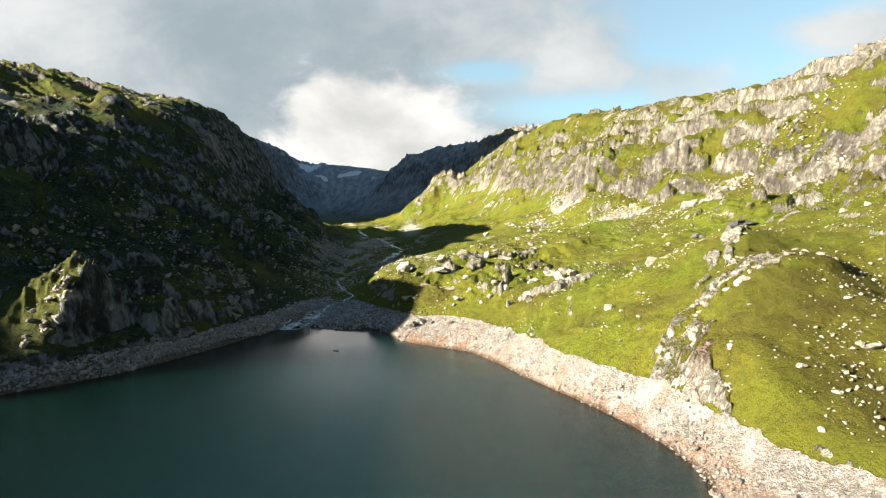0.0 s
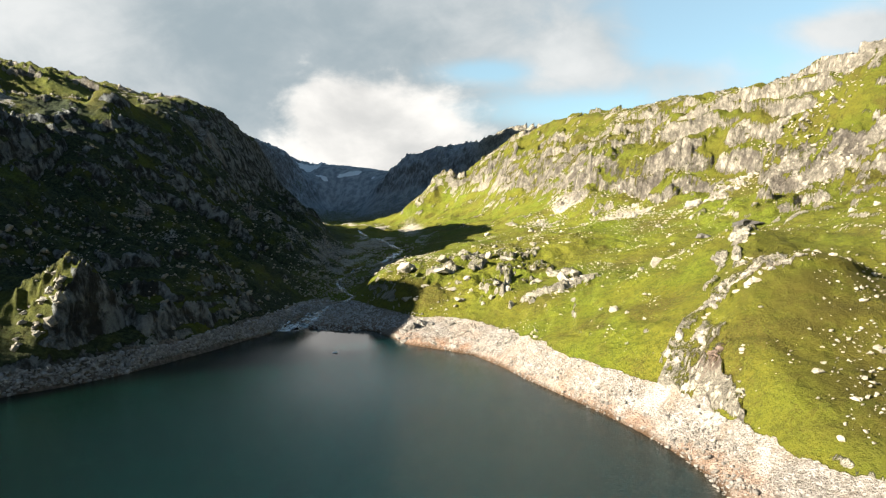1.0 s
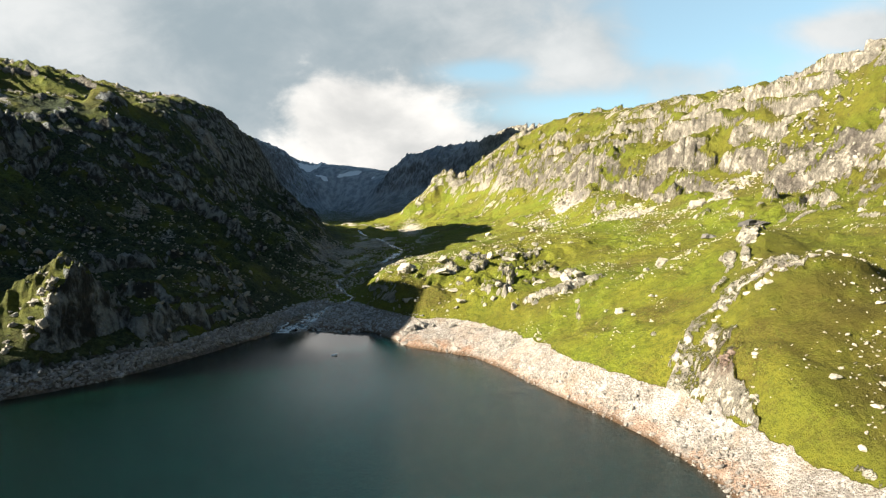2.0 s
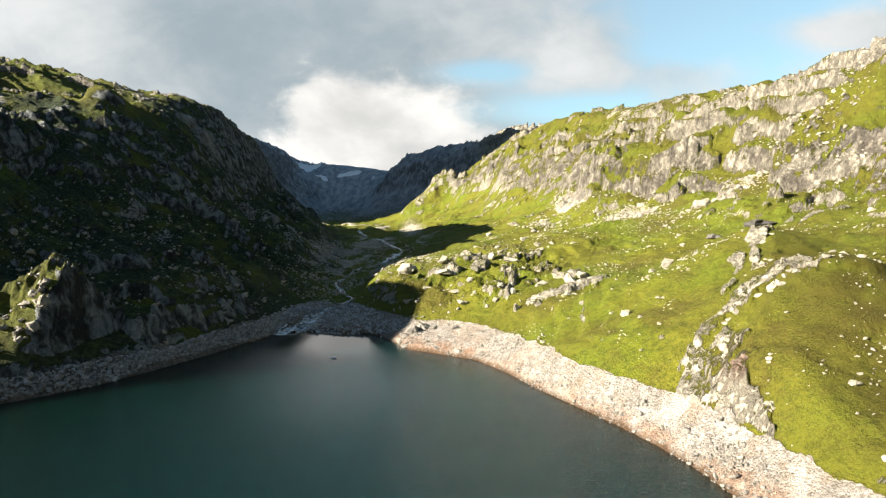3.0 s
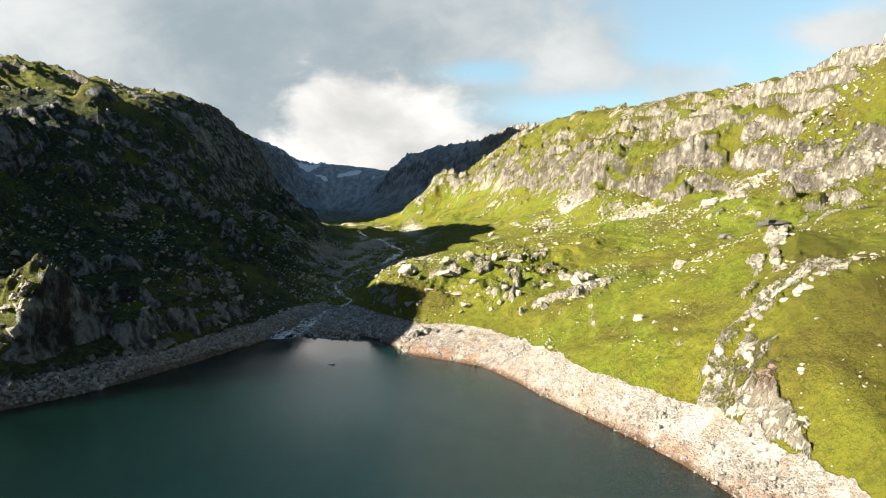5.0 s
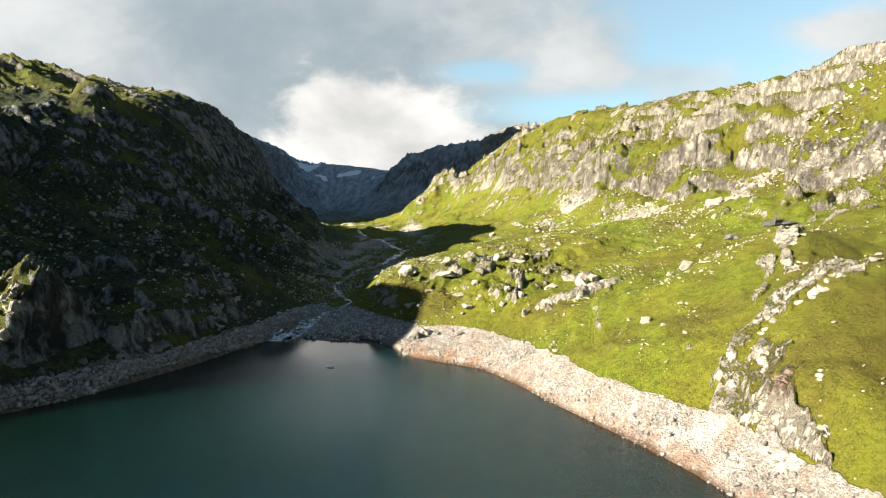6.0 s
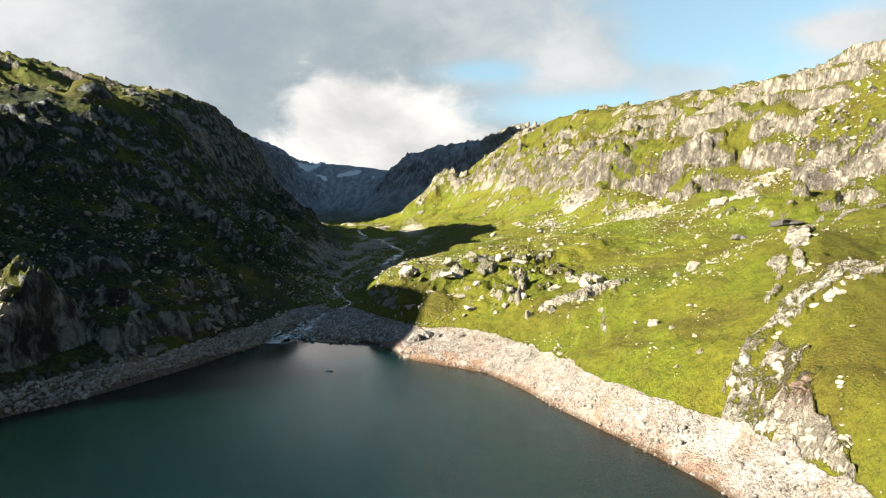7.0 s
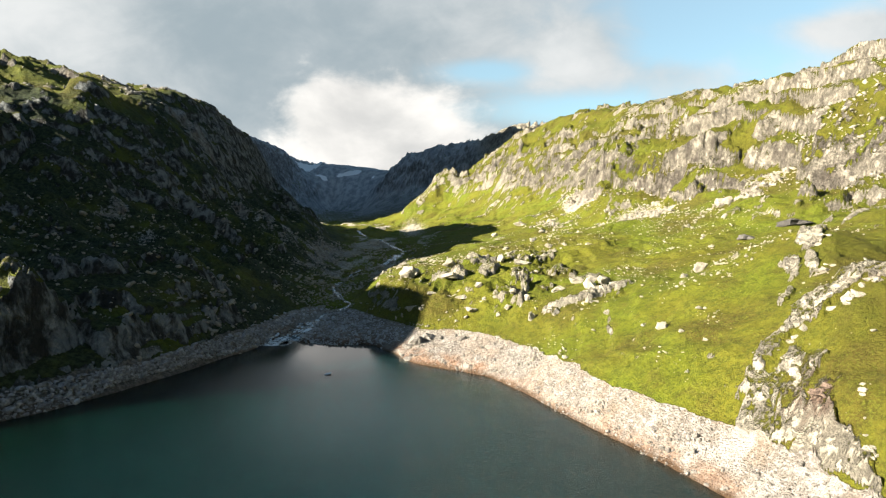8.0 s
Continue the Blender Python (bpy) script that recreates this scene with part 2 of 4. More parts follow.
GROUND, WATER = terrain_material(), water_material()
BOULDER = stone_material("lichen-grey rock", (0.09, 0.086, 0.078), (0.29, 0.275, 0.245), 0.6, 0.55)
PALE_STONE = stone_material("pale meadow stone", (0.165, 0.148, 0.120), (0.470, 0.432, 0.352), 0.6, 0.5)
SHINGLE = stone_material("bleached shore stone", (0.125, 0.112, 0.098), (0.330, 0.312, 0.286), 0.8)

# shaded copy of the shore stone: skylight blue put into its colour
SHADE_STONE = stone_material("blue-grey shore stone tinted for shade", (0.140, 0.143, 0.147), (0.470, 0.477, 0.490), 0.8)


# ---- the lie of the land ----
def lattice(ix, iy, seed):
    h = (ix.astype(np.int64) * 374761393 + iy.astype(np.int64) * 668265263 + seed * 974634777) & 0xFFFFFFFF
    h = ((h ^ (h >> 13)) * 1274126177) & 0xFFFFFFFF
    return ((h ^ (h >> 16)) & 0xFFFF) / 32767.5 - 1


def value_noise(x, y, seed):
    ix, iy = np.floor(x), np.floor(y)
    fx, fy = x - ix, y - iy
    fx, fy = fx * fx * fx * (fx * (fx * 6 - 15) + 10), fy * fy * fy * (fy * (fy * 6 - 15) + 10)
    a, b = lattice(ix, iy, seed), lattice(ix + 1, iy, seed)
    c, d = lattice(ix, iy + 1, seed), lattice(ix + 1, iy + 1, seed)
    return (a + (b - a) * fx) * (1 - fy) + (c + (d - c) * fx) * fy


def fbm(x, y, size, octaves, seed, gain=0.5, ridged=False):
    total, amp, norm = 0.0, 1.0, 0.0
    c, s = math.cos(0.6), math.sin(0.6)
    x, y = x / size, y / size
    for k in range(octaves):
        v = value_noise(x, y, seed + k)
        total, norm = total + amp * (1 - 2 * np.abs(v) if ridged else v), norm + amp
        x, y, amp = (c * x - s * y) * 2.03, (s * x + c * y) * 2.03, amp * gain
    return total / norm


def smooth(x, lo, hi):
    t = np.clip((x - lo) / (hi - lo), 0, 1)
    return t * t * (3 - 2 * t)


def line(y, *rows):
    """x and z along the valley of a line given by rows of (y, x, z), slightly rounded."""
    ys, xs, zs = zip(*rows)
    offs = np.linspace(-1, 1, 5)
    w = np.clip(np.abs(y) * 0.03, 4, 60)
    x = sum(np.interp(y + o * w, ys, xs) for o in offs) / 5
    z = sum(np.interp(y + o * w, ys, zs) for o in offs) / 5
    return x, z


def valley_lines(y):
    """The lines that shape the valley, from the back of the western ridge across the lake to the back of the eastern one."""
    l_back = line(y, (-700, -820, 190), (100, -700, 190), (240, -640, 205), (330, -540, 165), (400, -500, 158), (480, -445, 182), (560, -415, 213), (627, -412, 219), (800, -450, 222), (1050, -700, 150), (1300, -1000, 140), (1700, -1200, 260), (2000, -1500, 480), (3000, -1700, 600), (4800, -2200, 740))
    l_crest = line(y, (-700, -560, 105), (-60, -575, 150), (40, -540, 153), (100, -515, 155), (150, -490, 164), (190, -470, 188), (205, -465, 198), (232, -449, 198), (262, -437, 184), (300, -420, 166), (340, -405, 148), (400, -390, 152), (450, -350, 162), (519, -303, 164), (600, -303, 186), (686, -300, 211), (800, -292, 205), (900, -288, 194), (960, -310, 150), (1050, -430, 112), (1300, -640, 105), (1700, -800, 170), (2000, -950, 400), (3000, -1000, 520), (3600, -1000, 530), (4300, -1300, 620), (4800, -1400, 660))
    l_mid = line(y, (-700, -420, 45), (0, -400, 42), (150, -330, 48), (200, -262, 46), (245, -228, 50), (300, -200, 52), (400, -195, 58), (519, -190, 72), (686, -215, 100), (740, -243, 108), (900, -252, 112), (950, -262, 118), (1010, -262, 90), (1060, -320, 85), (1300, -520, 85), (2000, -800, 200), (3000, -930, 290), (3600, -880, 330), (4000, -950, 440), (4800, -1100, 560))
    l_ring = line(y, (-700, -355, 10), (0, -325, 10), (150, -215, 10), (203, -161, 10), (214, -148, 10), (225, -143, 10), (236, -138, 10), (243, -131, 10), (258, -125, 10), (272, -119, 10), (297, -114, 10), (320, -108, 10), (352, -104, 11), (379, -106, 13), (452, -102, 21), (600, -112, 34), (900, -175, 50), (1050, -245, 60), (1300, -440, 70), (2000, -640, 88), (3000, -780, 125), (3600, -760, 190), (3850, -790, 460), (4150, -830, 510), (4800, -950, 530))
    l_shore = line(y, (-700, -330, 0), (0, -300, 0), (150, -203, 0), (199, -157, 0), (212, -146, 0), (226, -133, 0), (238, -128.5, 0), (247, -125.5, 0), (259, -122, 0), (273, -116.5, 0), (286, -111.5, 0), (303, -107, 0), (314, -102, 0), (325, -97, 0), (337, -98, 0.4), (360, -95, 3), (380, -92, 5), (452, -90, 17), (600, -95, 29), (900, -130, 45), (1050, -190, 56), (1300, -360, 64), (2000, -560, 82), (3000, -720, 118), (3600, -700, 150), (3850, -710, 455), (4150, -740, 500), (4800, -850, 510))
    bed = line(y, (-700, -120, -14), (0, -90, -14), (200, -45, -10), (285, -55, -4), (326, -60, -0.8), (338, -62, 0.8), (362, -68, 4), (452, -79, 16), (600, -70, 28), (900, -80, 43), (1200, -150, 55), (1600, -330, 66), (2500, -480, 98), (3000, -600, 116), (3500, -620, 135), (3850, -640, 450), (4150, -640, 492), (4800, -700, 500))
    r_shore = line(y, (-700, 100, 0), (0, 62, 0), (110, 57, 0), (126, 61, 0), (136, 65, 0), (145, 65, 0), (153, 64, 0), (166, 61, 0), (178, 57, 0), (191, 52, 0), (204, 46.5, 0), (216, 41, 0), (228, 35, 0), (239, 30, 0), (249, 26.5, 0), (258, 21.5, 0), (271, 16, 0), (282, 5, 0), (287, -6, 0), (292, -15, 0), (296, -24, 0), (312, -27, 0), (322, -34, 0.2), (350, -40, 4), (400, -57, 10), (452, -66, 17), (600, -48, 29), (900, -45, 45), (1200, -80, 58), (1500, -190, 68), (1700, -240, 76), (2000, -270, 90), (2500, -385, 105), (3000, -460, 118), (3500, -520, 140), (3850, -540, 450), (4150, -540, 485), (4800, -550, 500))
    r_ring = line(y, (-700, 140, 9), (0, 108, 9), (105, 92, 9.5), (120, 86, 9.5), (130, 81, 9.5), (140, 77.5, 9.5), (160, 76, 9.5), (177, 71, 9.5), (186, 69, 10.5), (197, 60.5, 12), (211, 52, 12), (221, 48.5, 12), (233, 45, 12), (246, 43.5, 11.5), (278, 33.5, 10), (298, 26, 9.5), (311, 18, 9.5), (322, 4, 9.5), (332, -12, 11), (348, -17, 14), (365, -28, 21), (400, -40, 27), (452, -44, 31), (520, -38, 33), (600, -25, 34), (900, -10, 52), (1200, -40, 72), (1500, -150, 84), (1700, -170, 88), (2000, -200, 100), (2500, -352, 128), (3000, -420, 135), (3500, -480, 180), (3850, -500, 455), (4150, -500, 480), (4800, -500, 500))
    r_mid = line(y, (-700, 190, 20), (0, 150, 20), (105, 98, 17), (121, 91, 18), (138, 85, 22), (150, 83, 25), (165, 80.5, 25.5), (178, 80.5, 26), (184, 92, 35), (191, 106, 48), (200, 109, 48), (212, 113, 49), (222, 119, 51), (242, 126, 57), (262, 133, 59), (278, 140, 60), (292, 128, 50), (301, 116, 42), (320, 72, 30), (428, 5, 33), (500, 25, 42), (673, 58, 54), (900, 90, 72), (1200, 50, 110), (1500, -110, 98), (1700, -120, 100), (2000, -60, 150), (2500, -325, 165), (3000, -360, 200), (3500, -420, 280), (3850, -430, 440), (4800, -400, 480))
    r_high = line(y, (-700, 250, 50), (0, 225, 50), (105, 150, 24), (121, 130, 24), (150, 112, 29), (168, 107, 38), (180, 114, 46), (191, 120, 58), (205, 136, 61), (222, 150, 62), (251, 170, 61), (301, 172, 60), (400, 175, 63), (475, 190, 76), (628, 124, 63), (720, 130, 86), (900, 130, 98), (1200, 80, 138), (1500, -70, 125), (1700, -90, 112), (2000, 60, 200), (2500, -308, 190), (3000, -300, 260), (3500, -350, 360), (3850, -350, 440), (4800, -330, 490))
    r_foot = line(y, (-700, 300, 85), (0, 290, 85), (300, 268, 90), (412, 257, 93), (430, 244, 93), (478, 250, 93), (600, 197, 98), (720, 168, 110), (900, 168, 125), (1200, 108, 165), (1500, -35, 150), (1700, -70, 125), (2000, 130, 250), (2500, -290, 210), (3000, -240, 330), (3500, -280, 400), (3850, -280, 445), (4800, -250, 490))
    r_top = line(y, (-700, 330, 110), (0, 320, 110), (300, 285, 112), (411, 269, 117), (430, 254, 117), (488, 264, 116), (600, 209, 124), (720, 181, 137), (900, 184, 156), (1200, 130, 200), (1500, 15, 172), (1700, -50, 135), (2000, 220, 334), (2500, -235, 298), (3000, -150, 400), (3500, -150, 425), (3850, -150, 455), (4800, -150, 500))
    r_crest = line(y, (-700, 430, 195), (200, 385, 190), (450, 357, 213), (488, 336, 205), (650, 340, 219), (900, 332, 252), (1190, 252, 288), (1350, 165, 274), (1500, 85, 226), (1700, -20, 155), (1850, 150, 312), (2050, 240, 424), (2160, 165, 412), (2260, 95, 372), (2400, 10, 392), (2500, -120, 394), (2560, -200, 360), (3000, 0, 420), (3500, 0, 436), (3850, 0, 460), (4800, 0, 510))
    wet = 1 - smooth(y, 325, 350)
    l_under = l_shore[0] + 4, l_shore[1] - 4.0 * wet
    r_under = r_shore[0] - 4, r_shore[1] - 4.0 * wet
    l_end = l_back[0] - 900 - np.abs(y), l_back[1] + 30
    r_back = r_crest[0] + 160, r_crest[1] + 2
    r_end = r_crest[0] + 1500 + np.abs(y), r_crest[1] + 10
    return [l_end, l_back, l_crest, l_mid, l_ring, l_shore, l_under, bed, r_under, r_shore, r_ring, r_mid, r_high, r_foot, r_top, r_crest, r_back, r_end]


def hump(X, Y, x, y, rx, ry, h, turn=0.0, sharp=1.0):
    """A rounded knoll, its long side turned by some degrees."""
    c, s = math.cos(radians(turn)), math.sin(radians(turn))
    a, b = (X - x) * c + (Y - y) * s, (Y - y) * c - (X - x) * s
    return h * np.exp(-(((a / rx) ** 2 + (b / ry) ** 2) ** sharp))


def rib(X, Y, a, b, h, steep, fade):
    """A rock rib from a to b: a step up to the right of the line that fades into the slope behind. Returns the height and its rocky face."""
    (ax, ay), (bx, by) = a, b
    long = math.hypot(bx - ax, by - ay)
    ux, uy = (bx - ax) / long, (by - ay) / long
    t = ((X - ax) * ux + (Y - ay) * uy) / long
    d = (X - ax) * uy - (Y - ay) * ux + 4.0 * fbm(X, Y, 14, 4, 201)
    along = smooth(t, -0.12, 0.08) * (1 - smooth(t, 0.92, 1.12))
    up = smooth(d, -steep, steep) * np.exp(-np.maximum(d, 0) / fade)
    face = along * np.exp(-((d - 2.5) / (steep * 2.3)) ** 2)
    return h * along * up * (0.75 + 0.55 * fbm(X, Y, 20, 3, 202)), face * (0.92 + 0.6 * fbm(X, Y, 13, 4, 203))


def land(X, Y, y):
    """Height of the ground over the grid X, Y, whose rows lie at y, and where it is craggy or bare."""
    lines = valley_lines(y)
    kx, kz = np.stack([a for a, _ in lines], 1), np.stack([b for _, b in lines], 1)
    W = X + (6 * fbm(X, Y, 70, 3, 11) + 2.0 * fbm(X, Y, 14, 3, 12)) * np.sqrt(1 + Y.clip(0) / 400)
    near = np.minimum(np.abs(X - kx[:, 9:10]), np.abs(X - kx[:, 5:6]))
    W = X + (W - X) * (0.06 + 0.94 * smooth(near, 18, 70)) * (1 - hump(X, Y, 105, 185, 60, 75, 1, 0, 2)) * (1 - hump(X, Y, -150, 240, 50, 40, 1, 0, 2))
    Z = np.empty_like(X)
    for i in range(len(y)):
        s = 2.5 + abs(y[i]) * 0.006
        Z[i] = 0.4 * np.interp(W[i], kx[i], kz[i]) + 0.3 * (np.interp(W[i] - s, kx[i], kz[i]) + np.interp(W[i] + s, kx[i], kz[i]))
    at = dict(zip("l_end l_back l_crest l_mid l_ring l_shore l_under bed r_under r_shore r_ring r_mid r_high r_foot r_top r_crest r_back r_end".split(), kx.T[:, :, None]))
    bare = np.zeros_like(X)
    # knolls and rock ribs
    # a blunt crag over the western shore: a sheer wall towards the lake, its back falling to the west
    wall = (X + 145) * -0.97 + (Y - 244) * 0.25 + 2.0 * fbm(X, Y, 12, 4, 14)
    crag = hump(X, Y, -152, 241, 18, 16, 1, 20, 1.2) * smooth(wall, -3.5, 3.0)
    rise = 24 * crag * (1 + 0.20 * fbm(X, Y, 10, 4, 15, 0.6)) + 1.6 * smooth(crag, 0.1, 0.4) * fbm(X, Y, 5, 3, 13, 0.6, True) + 3 * fbm(X, Y, 30, 3, 16) * smooth(crag, 0.05, 0.3)
    tier = rise / 5.5 + 0.5 * fbm(X, Y, 16, 3, 19)
    Z += rise + 0.45 * 5.5 * (smooth(tier - np.floor(tier), 0.60, 0.95) - tier + np.floor(tier)) * smooth(crag, 0.05, 0.25)
    shelf = 24 * hump(X, Y, -304, 386, 24, 46, 1, -12, 1.6) * (1 + 0.3 * fbm(X, Y, 20, 4, 18, 0.55, True))
    tier = shelf / 8 - np.floor(shelf / 8)
    Z += shelf + 0.8 * 8 * (smooth(tier, 0.55, 0.95) - tier) * smooth(shelf, 1, 5)
    down = np.clip((X - kx[:, 2:3]) / (kx[:, 3:4] - kx[:, 2:3]), 0, 1)
    Z += 17 * np.sin(math.pi * down ** 0.85) * smooth(Y, 400, 480) * (1 - smooth(Y, 640, 760))
    Z += hump(X, Y, -78, 322, 11, 5, 1.7) + hump(X, Y, -40, 322, 12, 4, 1.0)
    Z += hump(X, Y, 15, 412, 34, 22, 6) + hump(X, Y, 60, 322, 26, 14, 4) + hump(X, Y, -292, 506, 16, 22, 15, 0, 1.5)
    Z += 7.5 * fbm(X, Y, 42, 4, 45, 0.55) * smooth(Y, 900, 1050) * (1 - smooth(Y, 1800, 2100)) * (1 - smooth(np.abs(X - at["bed"]), 120, 260))
    spur = hump(X, Y, -42, 1395, 62, 95, 1, -15, 1.4)
    Z += 34 * spur * (1 + 0.25 * fbm(X, Y, 60, 4, 46, 0.55, True))
    for a, b, h, steep, fade, stone in (((78, 162), (77, 184), 2.0, 1.6, 12, 0.3), ((86, 193), (104, 199), 2.0, 2.0, 10, 0.1), ((104, 199), (122, 232), 2.5, 2.5, 12, 0.1), ((124, 238), (142, 276), 2.5, 2.5, 14, 0.1), ((-108, 336), (-120, 290), 9, 2.5, 30, 0.9), ((-120, 292), (-131, 256), 11, 2.5, 30, 0.9)):
        up, face = rib(X, Y, a, b, h, steep, fade)
        Z, bare = Z + up, np.maximum(bare, face * stone)
    Z -= hump(X, Y, 158, 188, 30, 38, 17)
    bare = np.maximum(bare, 0.28 * smooth(crag, 0.15, 0.4) * (1 - smooth(crag, 0.6, 0.85)))
    # unseen mountain to the west, added to cast shade on the valley head
    out = X + 1.18 * Y
    shade_massif = (1400 + 0.50 * (Y - 1500)) * (0.86 + 0.14 * fbm(X, Y, 700, 4, 17)) * np.exp(-(np.abs(out + 120) / 470) ** 2.2) * smooth(Y, 1100, 1360)
    Z = np.where(shade_massif > 60, np.maximum(Z, shade_massif), Z)
    high = smooth(Z, 8.5, 22)
    flat_top = 1 - 0.75 * np.exp(-((W - at["l_crest"]) / 60) ** 2) - 0.75 * np.exp(-((W - at["r_crest"]) / 60) ** 2)
    west = 1 - smooth(W, 0.5 * (at["l_mid"] + at["l_ring"]), at["l_ring"])
    crags = np.maximum(smooth(W, at["r_high"], at["r_foot"]), west)
    far = 1 + Y.clip(0) / 2500
    # rolling ground, crags and gullies
    Z += high * (4 + 7 * crags) * fbm(X, Y, 120, 4, 21) * far * flat_top
    rough = fbm(X, Y, 38, 5, 31, 0.5, True)
    Z += high * crags * (5.6 - 1.8 * west) * rough * far * flat_top
    gully = fbm(X * 0.35 + Y * 0.25, Y + X * 0.25, 26, 4, 36, 0.55, True)
    Z += high * west * 6.6 * gully * far * flat_top
    Z += high * west * 2.2 * fbm(X * 0.3 + Y * 0.2, Y + X * 0.2, 11, 3, 38, 0.55, True) * flat_top
    Z += high * west * 8.0 * fbm(X * 0.35, Y, 64, 3, 37, 0.5, True) * flat_top * smooth(Y, 250, 400)
    Z += high * (1 - crags) * (2.8 * fbm(X, Y, 32, 4, 41) + 1.1 * fbm(X, Y, 12, 4, 42, 0.5) + 0.7 * fbm(X, Y, 6, 3, 48, 0.5))
    Z += high * crags * (1 - west) * 3.2 * fbm(X, Y, 15, 4, 39, 0.6, True) * far * flat_top
    Z += high * crags * (1 - west) * 3.0 * fbm(X * 0.45 - Y * 0.15, Y + X * 0.2, 46, 3, 40, 0.5, True) * far * flat_top * smooth(Y, 300, 420)
    slabs = np.abs(fbm(X * 0.8 + Y * 0.5, Y * 0.9 - X * 0.4, 44, 4, 47, 0.5))
    Z += high * crags * (1 - west) * 13 * (0.28 - slabs) * far * flat_top
    # ledges
    step = 15 * (1 + Y.clip(0) / 900)
    ph = Z / step + 2.4 * fbm(X, Y, 130, 4, 51)
    fr = ph - np.floor(ph)
    ledge = (smooth(fr, 0.42, 0.66) - fr) * step
    where = np.clip(0.42 + 1.3 * fbm(X, Y, 55, 4, 61), 0, 1)
    Z += ledge * high * crags * where * (0.95 - 0.73 * west)
    Z += high * crags * 0.9 * fbm(X, Y, 9, 4, 71, 0.6, True) * flat_top + high * (0.2 + 0.3 * crags) * fbm(X, Y, 4.5, 3, 72)
    ph = Z / 6.5 + 1.6 * fbm(X, Y, 60, 4, 52)
    fr = ph - np.floor(ph)
    Z += (smooth(fr, 0.45, 0.8) - fr) * 6.5 * 0.32 * high * (1 - crags) * np.clip(0.4 + 1.3 * fbm(X, Y, 40, 3, 62), 0, 1)
    Z += high * hump(X, Y, 20, 400, 62, 90, 1, 0, 2) * (4.6 * fbm(X, Y, 17, 4, 43) + 1.6 * fbm(X, Y, 7, 3, 44, 0.55, True))
    # outcrops: bare rock standing out of the turf
    hillock = hump(X, Y, 32, 390, 72, 95, 1, 0, 2)
    ends = np.exp(-((W - at["l_crest"]) / 110) ** 2) + smooth(-W, -at["l_crest"], -at["l_back"])
    q = 0.10 + 0.50 * hillock + 0.95 * bare + 0.44 * np.minimum(ends, 1) * smooth(-X, 100, 200) * (1 - hump(X, Y, -292, 506, 20, 24, 1)) + 0.06 * west + 0.38 * smooth(W, at["r_mid"], at["r_foot"]) * (1 - smooth(W, at["r_foot"], at["r_top"]))
    for x, y, rx, ry, turn, amount in ((83, 147, 9, 13, 0, -1.0), (62, 318, 12, 8, 25, 0.5), (212, 470, 20, 12, 0, 0.4), (60, 1080, 150, 280, 0, 0.4)):
        q += amount * hump(X, Y, x, y, rx, ry, 1, turn)
    q += 0.7 * spur
    q = np.clip(q, 0, 1.2) * high
    A, B = X * 0.86 + Y * 0.5, (Y * 0.86 - X * 0.5) * 1.5
    o = 0.62 * fbm(A, B, 15, 4, 111, 0.58) + 0.38 * fbm(A, B, 46, 3, 112)
    out = smooth(o, 0.56 - 0.70 * q, 0.64 - 0.66 * q) * smooth(q, 0.03, 0.2)
    Z += out * (0.9 + 1.9 * q) * (0.85 + 0.55 * fbm(A, B, 6, 3, 113, 0.6, True))
    # bare slabs and faces down the flank of the knoll
    slab = np.zeros_like(X)
    for ax, ay, bx, by, wide in ((125, 247, 142, 270, 3.0), (115, 241, 111, 232, 2.4), (120, 238, 115, 228, 1.2), (118, 212, 100, 201, 4.6), (112, 196, 104, 203, 4.2), (99, 208, 91, 201, 2.8), (91, 201, 84, 199, 2.2), (96, 196, 94, 200, 2.0), (84, 198, 78, 194, 2.2),
                                 (79, 195, 72, 185, 3.0), (83, 189, 78, 186, 3.0), (85, 182, 82, 185, 2.2), (80, 180, 76, 176, 3.2), (82, 172, 78, 169, 3.0), (76, 184, 72, 180, 2.0), (76.5, 169, 77, 159, 2.0), (77, 159, 76, 150, 1.8), (105, 224, 99, 218, 1.2),
                                 (44, 311, 66, 313, 2.4), (66, 314, 82, 317, 2.4), (74, 326, 66, 348, 3.0), (42, 370, 38, 342, 1.6), (36, 335, 33, 322, 1.0), (-8, 388, 6, 386, 3.2)):
        run = np.clip(((X - ax) * (bx - ax) + (Y - ay) * (by - ay)) / ((bx - ax) ** 2 + (by - ay) ** 2), 0, 1)
        slab = np.maximum(slab, np.exp(-((X - ax - run * (bx - ax)) ** 2 + (Y - ay - run * (by - ay)) ** 2) / (1.25 * wide) ** 2))
    slab = smooth(slab + 0.42 * fbm(A, B, 9, 4, 117, 0.6) + 0.42 * fbm(A, B, 3.6, 3, 119, 0.6), 0.38, 0.56) * smooth(Z - 0.13 * np.clip(184 - Y, 0, 22), 8.0, 9.5)
    Z += slab * (0.55 + 1.6 * hillock + 1.9 * fbm(X * 0.6 + Y * 0.4, Y - X * 0.3, 7, 4, 118, 0.6, True) + 0.5 * fbm(X, Y, 2.6, 3, 120, 0.6, True))
    o2 = fbm(A, B, 52, 5, 114, 0.58)
    out2 = smooth(o2, 0.05, 0.17) * smooth(W, at["r_high"] + 0.6 * (at["r_foot"] - at["r_high"]), at["r_foot"]) * (Y > 300)
    Z += out2 * 3.6 * far * (0.8 + 0.5 * fbm(A, B, 16, 4, 115, 0.6, True)) * flat_top
    out = np.maximum(np.maximum(out, 0.8 * out2), 0.95 * slab)
    Z += out * 0.55 * fbm(X, Y, 3.4, 2, 116, 0.6, True)
    shore = (1 - smooth(np.abs(Z - 4), 6, 10)) * (Y < 470)
